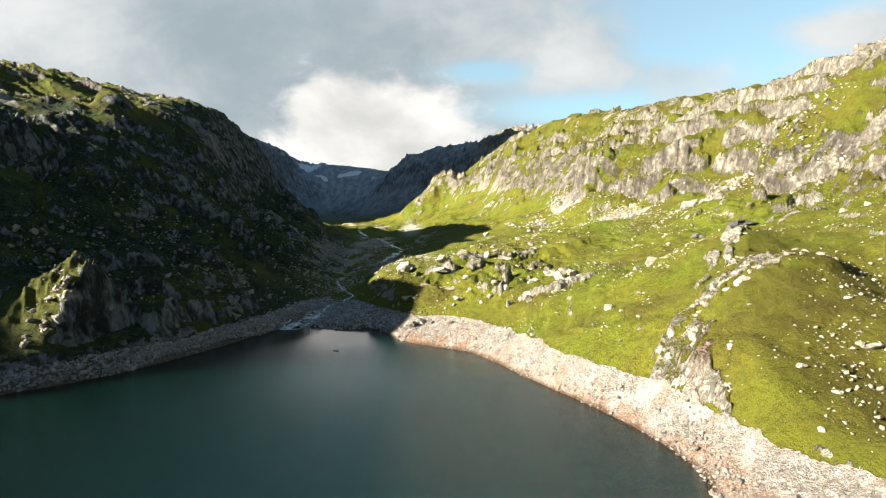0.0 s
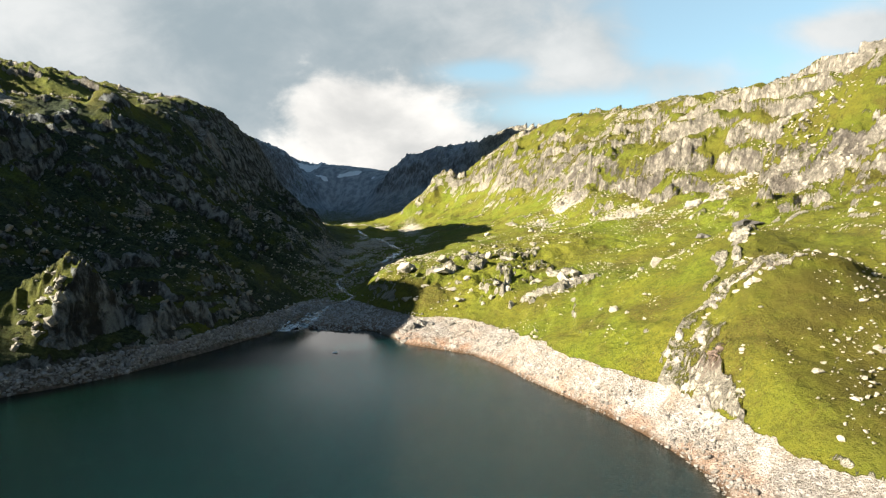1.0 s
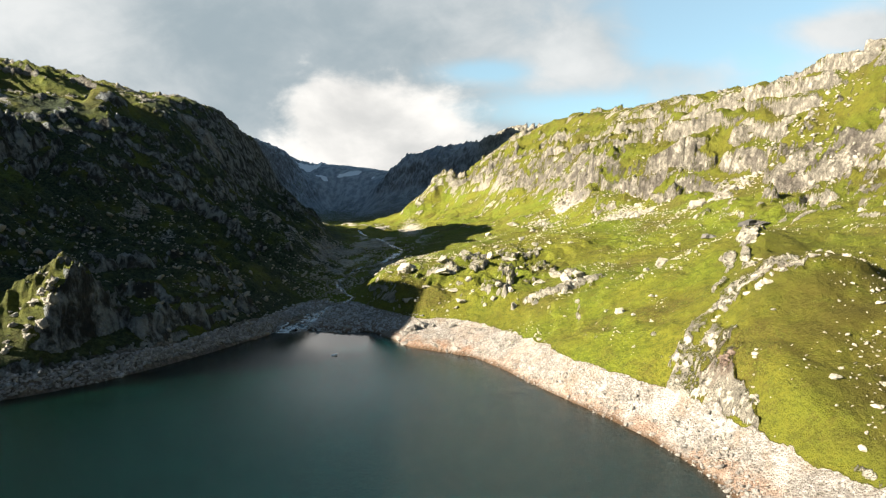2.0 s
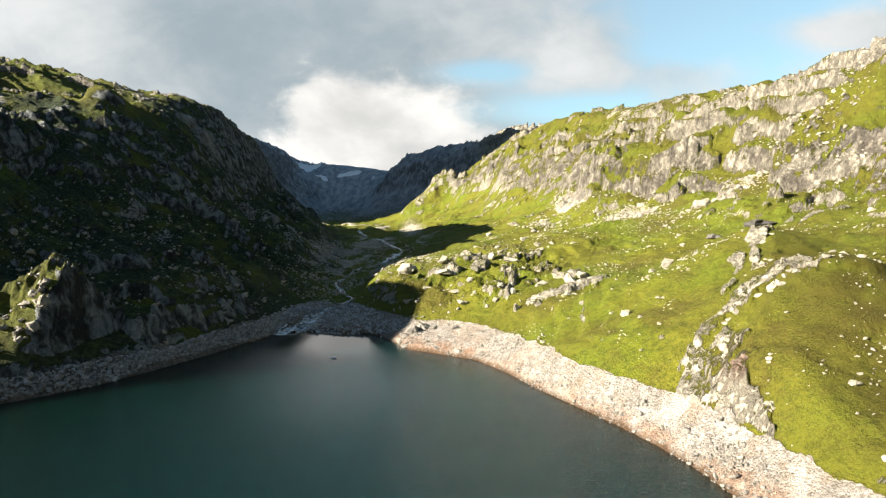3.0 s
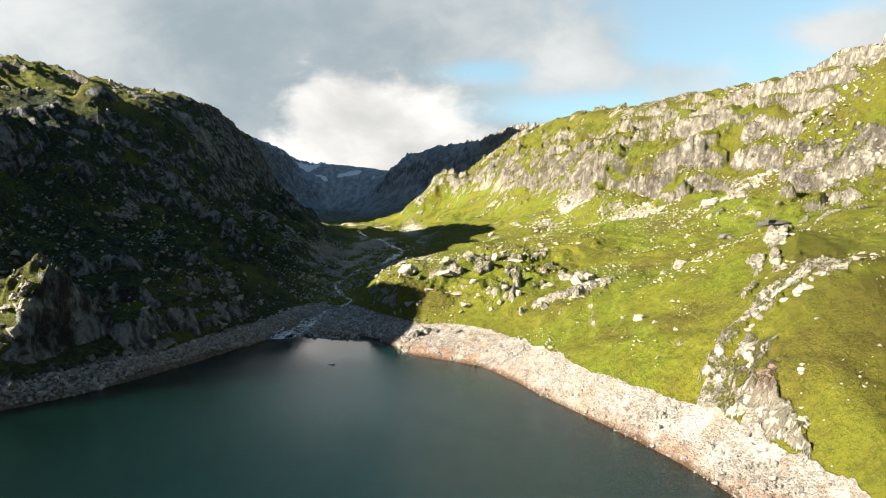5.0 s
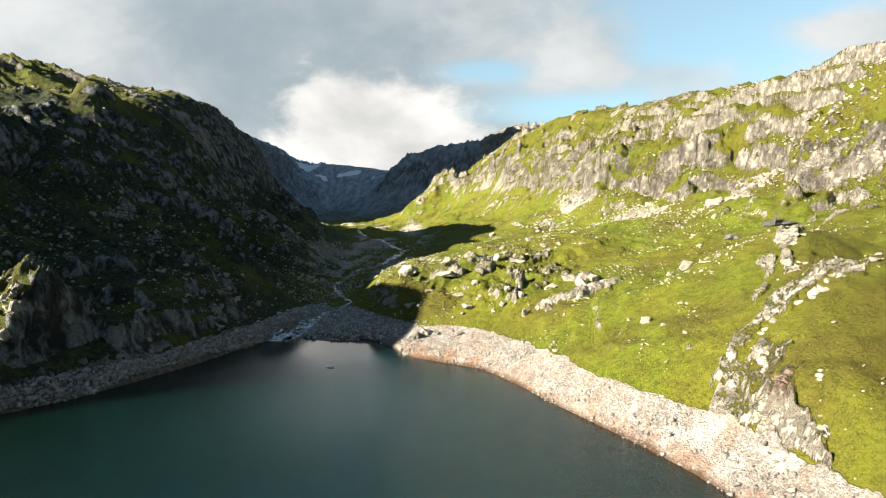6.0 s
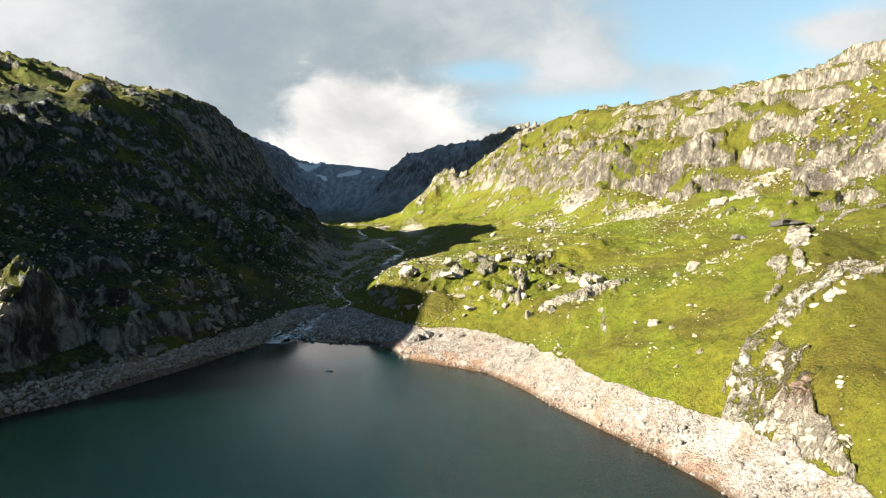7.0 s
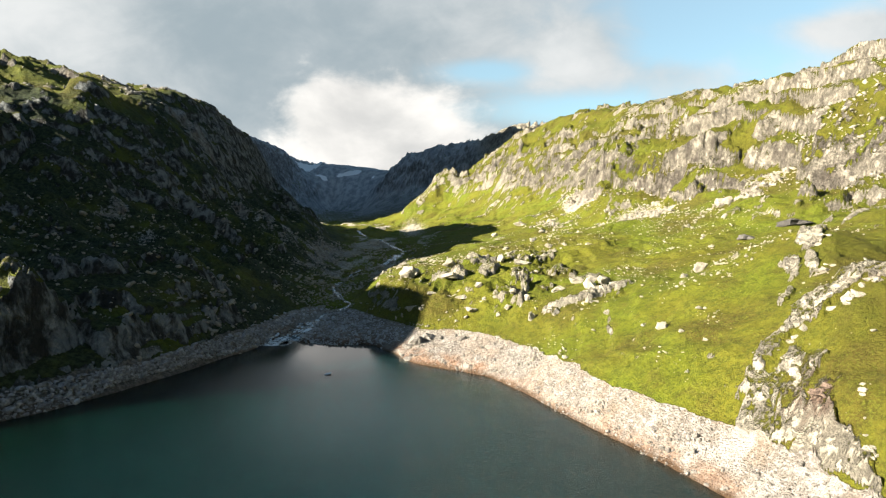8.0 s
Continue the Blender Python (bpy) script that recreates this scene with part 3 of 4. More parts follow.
    Z += shore * (0.6 * fbm(X, Y, 7, 4, 81, 0.65, True) + 0.9 * fbm(X, Y, 17, 3, 83, 0.5, True) + 0.5 * fbm(A, B, 3.0, 2, 82, 0.6, True) - 0.1) * smooth(Z, -0.8, 1.0)
    return Z, at, crags, W, out, west


STREAM = [(-150, 1010, 5), (-85, 800, 5), (-50, 700, 8), (-48, 640, 12), (-55, 590, 9), (-70, 560, 3), (-83, 534, 3), (-84, 483, 3.5), (-84, 454, 3.5), (-73, 424, 3.5), (-63, 406, 4), (-70, 395, 4), (-80, 389, 5), (-84, 370, 7), (-88, 354, 9), (-91, 340, 10), (-92, 328, 10)]
BRANCH = [(-80, 389, 2.5), (-79, 374, 3), (-80, 358, 4), (-86, 346, 5), (-86, 330, 6)]
SIDE_ARM = [(-84, 372, 2.5), (-91, 360, 3), (-96, 346, 4), (-97, 336, 4)]


def brook(rows, gap=1.5):
    """Middle points, ways and widths along a watercourse, slightly winding."""
    rows = np.array(rows, float)
    run = np.concatenate([[0], np.cumsum(np.hypot(*np.diff(rows[:, :2], axis=0).T))])
    at = np.arange(0, run[-1], gap)
    x, y, w = (sum(np.interp(at + o, run, rows[:, k]) for o in (-5, -2, 0, 2, 5)) / 5 for k in range(3))
    x = x + 1.6 * fbm(at, at * 0, 14, 3, 301)
    w = w * (0.85 + 1.1 * fbm(at, at * 0 + 7, 9, 3, 302)).clip(0.3, 1.6)
    return x, y, w


ROWS_N, COLS_N = 980, 1060
row_y = np.concatenate([np.linspace(-650, 90, 60, endpoint=False), 90 * (4800 / 90) ** np.linspace(0, 1, ROWS_N - 60)])
r = np.linspace(-1, 1, COLS_N)[None, :]
core = (0.80 * np.maximum(row_y, 0) + 62) * 1.14
rest = 300 + 0.70 * np.maximum(row_y, -60)
GX, GY = core[:, None] * r + rest[:, None] * np.sign(r) * np.abs(r) ** 13, np.repeat(row_y[:, None], COLS_N, 1)
GZ, AT, CRAGS, GW, BARE, WEST = land(GX, GY, row_y)


for course in (STREAM, BRANCH, SIDE_ARM):
    bx, by, bw = brook(course, 4)
    sel = np.where((row_y > 322) & (row_y < 1020))[0]
    sx, sy = GX[sel], GY[sel]
    near, wide = np.full(sx.shape, 1e9), np.full(sx.shape, 4.0)
    for x0, y0, w0 in zip(bx, by, bw):
        d = np.hypot(sx - x0, sy - y0)
        wide = np.where(d < near, w0, wide)
        near = np.minimum(near, d)
    GZ[sel] -= 1.3 * (1 - smooth(near, wide * 0.4, wide * 0.5 + 4))


def ground_z(x, y):
    """Height of the ground at one place."""
    i = np.clip(np.searchsorted(row_y, y) - 1, 0, ROWS_N - 2)
    fy = (y - row_y[i]) / (row_y[i + 1] - row_y[i])
    a = np.interp(x, GX[i], GZ[i])
    b = np.interp(x, GX[i + 1], GZ[i + 1])
    return a + (b - a) * fy


def grid_mesh(name, X, Y, Z, flags, mat):
    h, w = X.shape
    me = bpy.data.meshes.new(name)
    idx = np.arange(h * w).reshape(h, w)
    quads = np.stack([idx[:-1, :-1], idx[:-1, 1:], idx[1:, 1:], idx[1:, :-1]], -1).reshape(-1, 4)
    me.vertices.add(h * w)
    me.vertices.foreach_set("co", np.stack([X, Y, Z], -1).astype(np.float32).ravel())
    me.loops.add(quads.size)
    me.loops.foreach_set("vertex_index", quads.astype(np.int32).ravel())
    me.polygons.add(len(quads))
    me.polygons.foreach_set("loop_start", np.arange(0, quads.size, 4, dtype=np.int32))
    me.polygons.foreach_set("use_smooth", np.ones(len(quads), bool))
    for key, value in flags.items():
        me.attributes.new(key, "FLOAT", "POINT").data.foreach_set("value", value.astype(np.float32).ravel())
    me.update()
    me.validate()
    me.materials.append(mat)
    return new(name, me)


zx = np.gradient(GZ, axis=1) / np.gradient(GX, axis=1)
zy = np.gradient(GZ, axis=0) / np.gradient(row_y)[:, None]
steep = np.sqrt(zx ** 2 + zy ** 2)
patchy = fbm(GX, GY, 28, 5, 95, 0.6)
turfy = 1 - 0.75 * hump(GX, GY, 118, 178, 42, 40, 1, 0, 2) - 0.6 * hump(GX, GY, 82, 145, 9, 16, 1) - 0.8 * hump(GX, GY, -163, 229, 13, 16, 1) - 0.26 * hump(GX, GY, 300, 400, 90, 110, 1, 0, 2)
HILLOCK = hump(GX, GY, 20, 400, 62, 90, 1, 0, 2)
gullies = fbm(GX * 0.35 + GY * 0.25, GY + GX * 0.25, 26, 4, 36, 0.55, True)
above = smooth(GW, AT["r_top"], AT["r_top"] + 0.25 * (AT["r_crest"] - AT["r_top"])) * (GY < 1600)
bank = smooth(GX, -30, -8) * (1 - smooth(GY, 316, 330))
steep_rock = steep * turfy * (1 - 0.16 * above)
flags = {
    "rock": np.clip(0.32 * WEST * smooth(GY, 520, 720) * (1 - smooth(GY, 1400, 1600)) + 0.34 * np.exp(-((GW - AT["r_crest"]) / 60) ** 2) * (GY > 440) * (GY < 1450) * smooth(patchy, -0.3, 0.2) + smooth(steep_rock + 0.4 * patchy - 0.22 * WEST, 0.95, 1.75) * 0.95 - 0.08 * WEST + 0.26 * WEST * smooth(gullies, 0.15, 0.5) + 0.62 * smooth(GY, 1500, 1900) * (0.75 + 0.25 * smooth(steep, 0.0, 0.6)) + 0.3 * smooth(GY, 3500, 3800) + 0.62 * BARE + 0.25 * BARE * patchy - (0.22 * smooth(fbm(GX, GY, 80, 4, 98), -0.02, 0.26) + 0.26 * smooth(fbm(GX, GY, 26, 4, 99), 0.0, 0.22) + 0.03 + 0.05 * above) * CRAGS * (1 - WEST) * (1 - smooth(GY, 1500, 1900)), 0, 1.2),
    "ring": bank * (1 - smooth(GW - AT["r_ring"] + 2.2 * fbm(GX, GY, 13, 4, 96, 0.6), -1.0, 1.4)) + (1 - bank) * (1 - smooth(GZ + (1.3 + 1.2 * smooth(-GX, 95, 110)) * fbm(GX, GY, 15, 3, 91) + 1.2 * smooth(-GX, 95, 110), 8.6, 10.2)) * (GY < 470),
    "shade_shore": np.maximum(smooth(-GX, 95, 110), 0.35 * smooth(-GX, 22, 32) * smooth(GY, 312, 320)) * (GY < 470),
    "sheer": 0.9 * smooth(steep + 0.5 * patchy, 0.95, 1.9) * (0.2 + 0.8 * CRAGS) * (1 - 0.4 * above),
    "shade_heath": (1 - 0.55 * hump(GX, GY, -162, 230, 16, 18, 1, 0, 1.5)) * (1 - smooth(GW, AT["l_ring"], AT["l_shore"] + 8)) * (1 - smooth(GY, 1500, 2000)) * (1 - np.minimum(hump(GX, GY, -300, 520, 34, 34, 1, 0, 2), 1)) * (1 - 0.6 * smooth(-GW, -AT["l_crest"] - 25, -AT["l_crest"] + 25)),
    "russet": 0.6 * HILLOCK * smooth(patchy, -0.1, 0.25) + hump(GX, GY, 116, 170, 30, 34, 0.95) + 0.8 * hump(GX, GY, 136, 222, 26, 30, 1) + 0.8 * hump(GX, GY, 100, 130, 20, 22, 1) + 0.45 * smooth(GW, AT["r_high"], AT["r_foot"]) * (GY < 1500) + 0.5 * hump(GX, GY, 150, 300, 60, 40, 1),
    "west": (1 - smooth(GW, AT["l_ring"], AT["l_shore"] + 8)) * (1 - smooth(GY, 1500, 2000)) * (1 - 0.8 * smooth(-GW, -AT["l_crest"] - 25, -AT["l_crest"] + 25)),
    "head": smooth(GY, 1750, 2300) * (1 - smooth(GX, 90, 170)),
    "rust": 0.95 * hump(GX, GY, 81, 172, 5, 8, 1, 0, 1.5) + 0.55 * hump(GX, GY, -2, 289, 34, 8, 1, -10) + (1 - smooth(-GX, 90, 105)) * (1 - smooth(GZ + 2.6 * fbm(GX, GY, 18, 3, 94), 2.2, 5.0)),
    "wet": (1 - 0.75 * smooth(-GX, 90, 105)) * (1 - smooth(GZ + 0.6 * fbm(GX, GY, 9, 3, 92), 0.4, 1.5)),
    "scree": 0.66 * hump(GX, GY, -62, 1090, 34, 260, 1, 4) + 0.62 * hump(GX, GY, 168, 545, 22, 50, 1, 15) + 0.62 * hump(GX, GY, 222, 462, 30, 16, 1, -10) + 0.62 * hump(GX, GY, 112, 655, 14, 40, 1) + 0.6 * hump(GX, GY, 150, 720, 16, 60, 1) + 0.62 * smooth(fbm(GX, GY, 50, 4, 93), 0.28, 0.5) * smooth(GZ, 25, 60) * (1 - smooth(GY, 620, 800)),
    # pale gravel streaks, spread wider in place of haze over the valley floor
    "gravel": 0.66 * smooth(fbm(GX * 1.6, GY * 0.6, 40, 4, 97), -0.12, 0.3) * (1 - smooth(np.abs(GX - AT["bed"]), 40, 110)) * smooth(GY, 400, 520) * (1 - smooth(GY, 1500, 2000)),
    "snow": smooth(GY, 3300, 3700) * smooth(GZ, 380, 470) * smooth(-GX, 350, 500) * 0.22 + hump(GX, GY, 243, 477, 8, 4, 0.95) + hump(GX, GY, -960, 4150, 90, 190, 0.95) + hump(GX, GY, -805, 3772, 55, 22, 0.95, -8) + hump(GX, GY, -665, 3806, 52, 20, 0.95) + hump(GX, GY, -588, 3814, 42, 24, 0.95, 12) + hump(GX, GY, -463, 3733, 14, 18, 0.8),
}
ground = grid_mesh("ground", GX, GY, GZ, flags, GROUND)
tagged(ground, "grassy glacial valley with grey crags and a bleached rocky lake shore", "terrain", kind="structure")

# ---- the lake ----
lake_x, lake_y = np.linspace(-520, 320, 300), np.concatenate([np.linspace(-640, 90, 30, endpoint=False), np.linspace(90, 360, 200)])
LX, LY = np.meshgrid(lake_x, lake_y)
bottom = np.array([[ground_z(x, y) for x in lake_x] for y in lake_y])
lake = grid_mesh("water", LX, LY, np.zeros_like(LX), {"shallow": smooth(bottom, -2.6, -0.2) * smooth(LX, -40, -10)}, WATER)
tagged(lake, "calm dark teal mountain lake with faint ripples", "lake", kind="structure")


# ---- watercourses ----
def foam_material():
    m, n, b = material("white water")
    p = n.add("ShaderNodeNewGeometry").outputs["Position"]
    f = n.ramp(n.math("ADD", n.noise(p, 0.45, 6, 0.75, 0.6), n.math("MULTIPLY", n.noise(p, 0.08, 2), 0.35)), 0.62, 0.80)
    n.put(b.inputs["Base Color"], n.mix(f, (0.016, 0.022, 0.022), (0.62, 0.64, 0.65)))
    n.put(b.inputs["Roughness"], n.math("ADD", 0.08, n.math("MULTIPLY", f, 0.6)))
    bump(n, b, n.noise(p, 1.4, 5, 0.7), 0.25)
    return m


FOAM = foam_material()


def watercourse(name, rows, label):
    x, y, w = brook(rows)
    tx, ty = np.gradient(x), np.gradient(y)
    size = np.hypot(tx, ty)
    across = np.array([-0.5, -0.2, 0.2, 0.5])
    X = x[:, None] - (ty / size)[:, None] * across * w[:, None]
    Y = y[:, None] + (tx / size)[:, None] * across * w[:, None]
    mid = np.array([ground_z(a, b) for a, b in zip(x, y)])
    mid = np.minimum.accumulate(mid) + 0.75
    Z = np.repeat(np.maximum(mid, 0.02)[:, None], 4, 1)
    ob = grid_mesh(name, X, Y, Z, {}, FOAM)
    return tagged(ob, label, "stream", kind="structure")


watercourse("stream", STREAM, "white mountain stream tumbling over stones into the lake")
for arm in (BRANCH, SIDE_ARM):
    watercourse("stream_branch", arm, "shallow foaming side arm of the stream across the gravel delta")

# ---- stones and boulders ----
rng = np.random.default_rng(7)


def hull_rock(points, flat=0.7, seed=0):
    """An angular block: the hull of a few random points on a squashed ball."""
    g = np.random.default_rng(seed)
    bm = bmesh.new()
    for v in g.normal(size=(points, 3)):
        v = v / np.linalg.norm(v) * g.uniform(0.82, 1.0)
        bm.verts.new((v[0] * g.uniform(0.9, 1.1), v[1], v[2] * flat))
    hull = bmesh.ops.convex_hull(bm, input=bm.verts)
    bmesh.ops.delete(bm, geom=list({e for e in hull["geom_interior"] + hull["geom_unused"] if isinstance(e, bmesh.types.BMVert)}), context="VERTS")
    bmesh.ops.recalc_face_normals(bm, faces=bm.faces)
    return bm


def split_rock(points, flat, seed):
    """A larger block: a hull cut finer, roughened with ledges and hollows."""
    bm = hull_rock(points, flat, seed)
    bmesh.ops.subdivide_edges(bm, edges=list(bm.edges), cuts=2, use_grid_fill=True)
    bmesh.ops.triangulate(bm, faces=bm.faces)
    for v in bm.verts:
        q = v.co * 1.0 + Vector((seed * 3.1, seed * 1.7, 0))
        d = 0.20 * noise.noise(q * 1.6) + 0.10 * noise.noise(q * 4.1) - 0.10 * abs(noise.noise(q * 2.7 + Vector((9, 2, 4))))
        v.co += v.co.normalized() * d
    return bm


small = []
for k in range(12):
    bm = hull_rock(13, rng.uniform(0.55, 0.85), 50 + k)
    bm.verts.index_update()
    small.append((np.array([v.co[:] for v in bm.verts]), np.array([[v.index for v in f.verts] for f in bm.faces])))
    bm.free()


def scatter(name, places, sizes, mat, label, category, sink=0.25, slab=0.0):
    """Many loose stones lying on the ground, as one piece of stuff."""
    vs, fs, base = [], [], 0
    for (x, y), size in zip(places, sizes):
        co, tri = small[rng.integers(len(small))]
        a = rng.uniform(0, 2 * math.pi)
        c, s = math.cos(a), math.sin(a)
        sc = size * rng.uniform(0.7, 1.3, 3)
        sc[2] *= 1 - slab
        q = co * sc
        tilt = rng.normal(0, 0.25, 2)
        q[:, 2] += q[:, 0] * tilt[0] + q[:, 1] * tilt[1]
        q = np.stack([q[:, 0] * c - q[:, 1] * s + x, q[:, 0] * s + q[:, 1] * c + y, q[:, 2] + ground_z(x, y) + sc[2] * (0.6 - sink)], 1)
        vs.append(q)
        fs.append(tri + base)
        base += len(q)
    vs, fs = np.concatenate(vs), np.concatenate(fs)
    me = bpy.data.meshes.new(name)
    me.vertices.add(len(vs))
    me.vertices.foreach_set("co", vs.astype(np.float32).ravel())
    me.loops.add(fs.size)
    me.loops.foreach_set("vertex_index", fs.astype(np.int32).ravel())
    me.polygons.add(len(fs))
    me.polygons.foreach_set("loop_start", np.arange(0, fs.size, 3, dtype=np.int32))
    me.update()
    me.validate()
    me.materials.append(mat)
    return tagged(new(name, me), label, category, kind="stuff")


def between(a, b, y):
    """Places at random between two of the valley's lines."""
    xa, xb = np.interp(y, row_y, AT[a][:, 0]), np.interp(y, row_y, AT[b][:, 0])
    return np.stack([xa + (xb - xa) * rng.uniform(-0.05, 1.0, len(y)), y], 1)


def clumped(pts, size, seed, lo, hi):
    """Keeps the places where a slow noise is high, so that stones lie in patches."""
    keep = smooth(fbm(pts[:, 0], pts[:, 1], size, 3, seed), lo, hi) > rng.uniform(0, 1, len(pts))
    return pts[keep]


pts = between("r_shore", "r_ring", 95 + 255 * rng.uniform(0, 1, 11000) ** 1.7)
pts = clumped(pts, 16, 405, -0.25, 0.45)
pts = pts[[ground_z(*q) < 10.5 for q in pts]]
scatter("shore_stones", pts, np.exp(rng.normal(-1.55, 0.65, len(pts))).clip(0.10, 1.3), SHINGLE, "sun-bleached angular stones along the lake shore", "stones")
pts = between("l_shore", "l_ring", rng.uniform(195, 400, 5600))
pts = pts[[ground_z(*q) < 7.5 for q in pts]]
scatter("shore_stones", pts, np.exp(rng.normal(-0.62, 0.5, len(pts))).clip(0.25, 1.9), SHADE_STONE, "grey angular blocks along the shaded lake shore", "stones")
pts = np.stack([rng.uniform(-105, -25, 3800), rng.uniform(326, 400, 3800)], 1)
pts = pts[[-0.2 < ground_z(*q) < 9 for q in pts]]
for course in (STREAM[8:], BRANCH, SIDE_ARM):
    bx, by, bw = brook(course)
    pts = pts[[np.min(np.hypot(bx - q[0], by - q[1]) - 0.5 * bw) > 0.6 for q in pts]]
scatter("delta_stones", pts, np.exp(rng.normal(-0.75, 0.5, len(pts))).clip(0.25, 1.6), SHADE_STONE, "rounded grey stones of the stream delta", "stones")
pts = clumped(between("l_ring", "l_crest", 215 + 600 * rng.uniform(0, 1, 20000) ** 1.4), 40, 401, -0.35, 0.65)[:9000]
pts = pts[hump(pts[:, 0], pts[:, 1], -160, 238, 24, 26, 1) < 0.2]
pts = pts[[ground_z(*q) < 60 + 50 * g ** 2 for q, g in zip(pts, rng.uniform(0, 1, len(pts)))]]
scatter("talus_stones", pts, np.exp(rng.normal(-0.6, 0.6, len(pts))).clip(0.25, 2.6), BOULDER, "grey talus blocks scattered over the shaded slope", "stones")
STRINGS = ((120, 184, 30), (127, 172, 36), (112, 158, 40), (101, 138, 44), (134, 178, 30), (107, 147, 40), (94, 128, 36), (64, 218, 26), (84, 232, 24))
pts = clumped(between("r_ring", "r_foot", 110 + 560 * rng.uniform(0, 1, 34000) ** 1.4), 30, 402, -0.25, 0.75)[:9500]
pts = pts[hump(pts[:, 0], pts[:, 1], 104, 165, 32, 38, 1, 0, 2) < rng.uniform(0.1, 1.4, len(pts))]
pts = np.concatenate([pts] + [rng.normal((x, y), (2.5, 7), (count, 2)) for x, y, count in STRINGS])
scatter("meadow_stones", pts, np.exp(rng.normal(-1.15, 0.55, len(pts))).clip(0.16, 1.5), PALE_STONE, "small pale stones strewn over the grassy slope", "stones")
pts = clumped(between("r_foot", "r_crest", 380 + 700 * rng.uniform(0, 1, 6000) ** 1.4), 50, 403, -0.1, 0.6)[:900]
scatter("crag_stones", pts, np.exp(rng.normal(-0.1, 0.5, len(pts))).clip(0.5, 2.6), PALE_STONE, "pale broken blocks among the sunlit crags", "stones")

pts = np.stack([rng.normal(-75, 26, 5200), rng.uniform(400, 800, 5200)], 1)
pts = clumped(pts, 30, 407, -0.4, 0.4)[:3600]
scatter("valley_stones", pts, np.exp(rng.normal(-0.35, 0.5, len(pts))).clip(0.35, 2.2), PALE_STONE, "grey stones strewn over the shaded valley floor", "stones")
pts = np.stack([np.concatenate([brook(c, 0.5)[0] for c in (STREAM[6:], BRANCH, SIDE_ARM)]), np.concatenate([brook(c, 0.5)[1] for c in (STREAM[6:], BRANCH, SIDE_ARM)])], 1)
pts = (pts + rng.normal(0, 2.2, pts.shape))[rng.uniform(0, 1, len(pts)) < 0.45]
pts = pts[[ground_z(*q) > 0.2 for q in pts]]
scatter("stream_stones", pts, np.exp(rng.normal(-0.5, 0.4, len(pts))).clip(0.3, 1.4), BOULDER, "dark wet stones breaking up the stream", "stones", -0.1)
pts = np.concatenate([rng.normal((x, y), (rx, ry), (count, 2)) for x, y, rx, ry, count in ((168, 545, 14, 32, 420), (222, 462, 19, 10, 260), (112, 655, 9, 26, 200), (150, 720, 10, 38, 240))])
scatter("boulder_field", pts, np.exp(rng.normal(0.0, 0.5, len(pts))).clip(0.45, 3.0), PALE_STONE, "pale tumbled blocks below the crags", "stones")

block_meshes = []
for k in range(10):
    bm = split_rock(16, rng.uniform(0.6, 0.9), 150 + k)
    me = bpy.data.meshes.new("boulder")
    bm.to_mesh(me)
    bm.free()
    me.materials.append(BOULDER)
    block_meshes.append(me)


pale_meshes = []
for me in block_meshes:
    me = me.copy()
    me.materials[0] = PALE_STONE
    pale_meshes.append(me)
shore_meshes = []
for me in block_meshes[:6]:
    me = me.copy()
    me.materials[0] = SHINGLE
    shore_meshes.append(me)

dark_mesh = block_meshes[3].copy()
dark_mesh.materials[0] = stone_material("dark banded rock", (0.045, 0.043, 0.042), (0.150, 0.140, 0.130), 0.7)

rust_meshes = []
RUSTY_STONE = stone_material("rust-brown stained rock", (0.070, 0.048, 0.038), (0.260, 0.190, 0.150), 0.7)
for me in block_meshes:
    me = me.copy()
    me.materials[0] = RUSTY_STONE
    rust_meshes.append(me)


def boulder(x, y, size, label, group, tall=1.0, long=1.0, sink=0.48, name="boulder", turn=None):
    ob = new(name, pale_meshes[rng.integers(len(pale_meshes))])
    sx, sy, sz = size * rng.uniform(0.85, 1.1) * long, size * rng.uniform(0.75, 1.0), size * rng.uniform(0.75, 0.95) * tall
    a = rng.uniform(0, 360) if turn is None else turn
    ob.matrix_world = pose(x, y, ground_z(x, y) + sz * (0.62 - sink), rng.normal(0, 7), rng.normal(0, 7), a) @ Matrix.Diagonal((sx, sy, sz, 1))
    return tagged(ob, label, "boulder" if name == "boulder" else "rock", group)


# x, y, half width, half height
HILLOCK_ROCKS = [(-26, 402, 7.6, 5.6), (-1, 408, 5.7, 4.1), (-1, 384, 6.9, 2.7), (14, 353, 2.6, 2.3), (6, 352, 4.4, 1.4), (-12, 368, 3.7, 1.7), (32, 409, 2.9, 4.5), (43, 393, 5.5, 2.7), (41, 464, 2.3, 1.9), (31, 334, 2.3, 2.0), (27, 324, 1.9, 1.9), (22, 322, 1.4, 1.9), (22, 336, 1.5, 1.7), (37, 335, 1.7, 3.4), (36, 322, 1.6, 3.2), (36, 308, 1.8, 3.0)]
MEADOW = [(50, 650, 4.5, 3.9), (65, 338, 5.0, 3.6), (66, 320, 3.0, 4.6), (73, 323, 3.1, 2.4), (79, 320, 3.1, 2.2), (47, 306, 3.1, 3.1), (108, 295, 3.1, 4.0), (91, 423, 3.4, 1.9), (69, 445, 3.1, 2.0), (80, 441, 3.5, 2.0), (71, 241, 2.2, 1.9), (69, 253, 1.5, 1.4), (76, 219, 1.0, 1.0), (85, 704, 8.4, 4.2)]
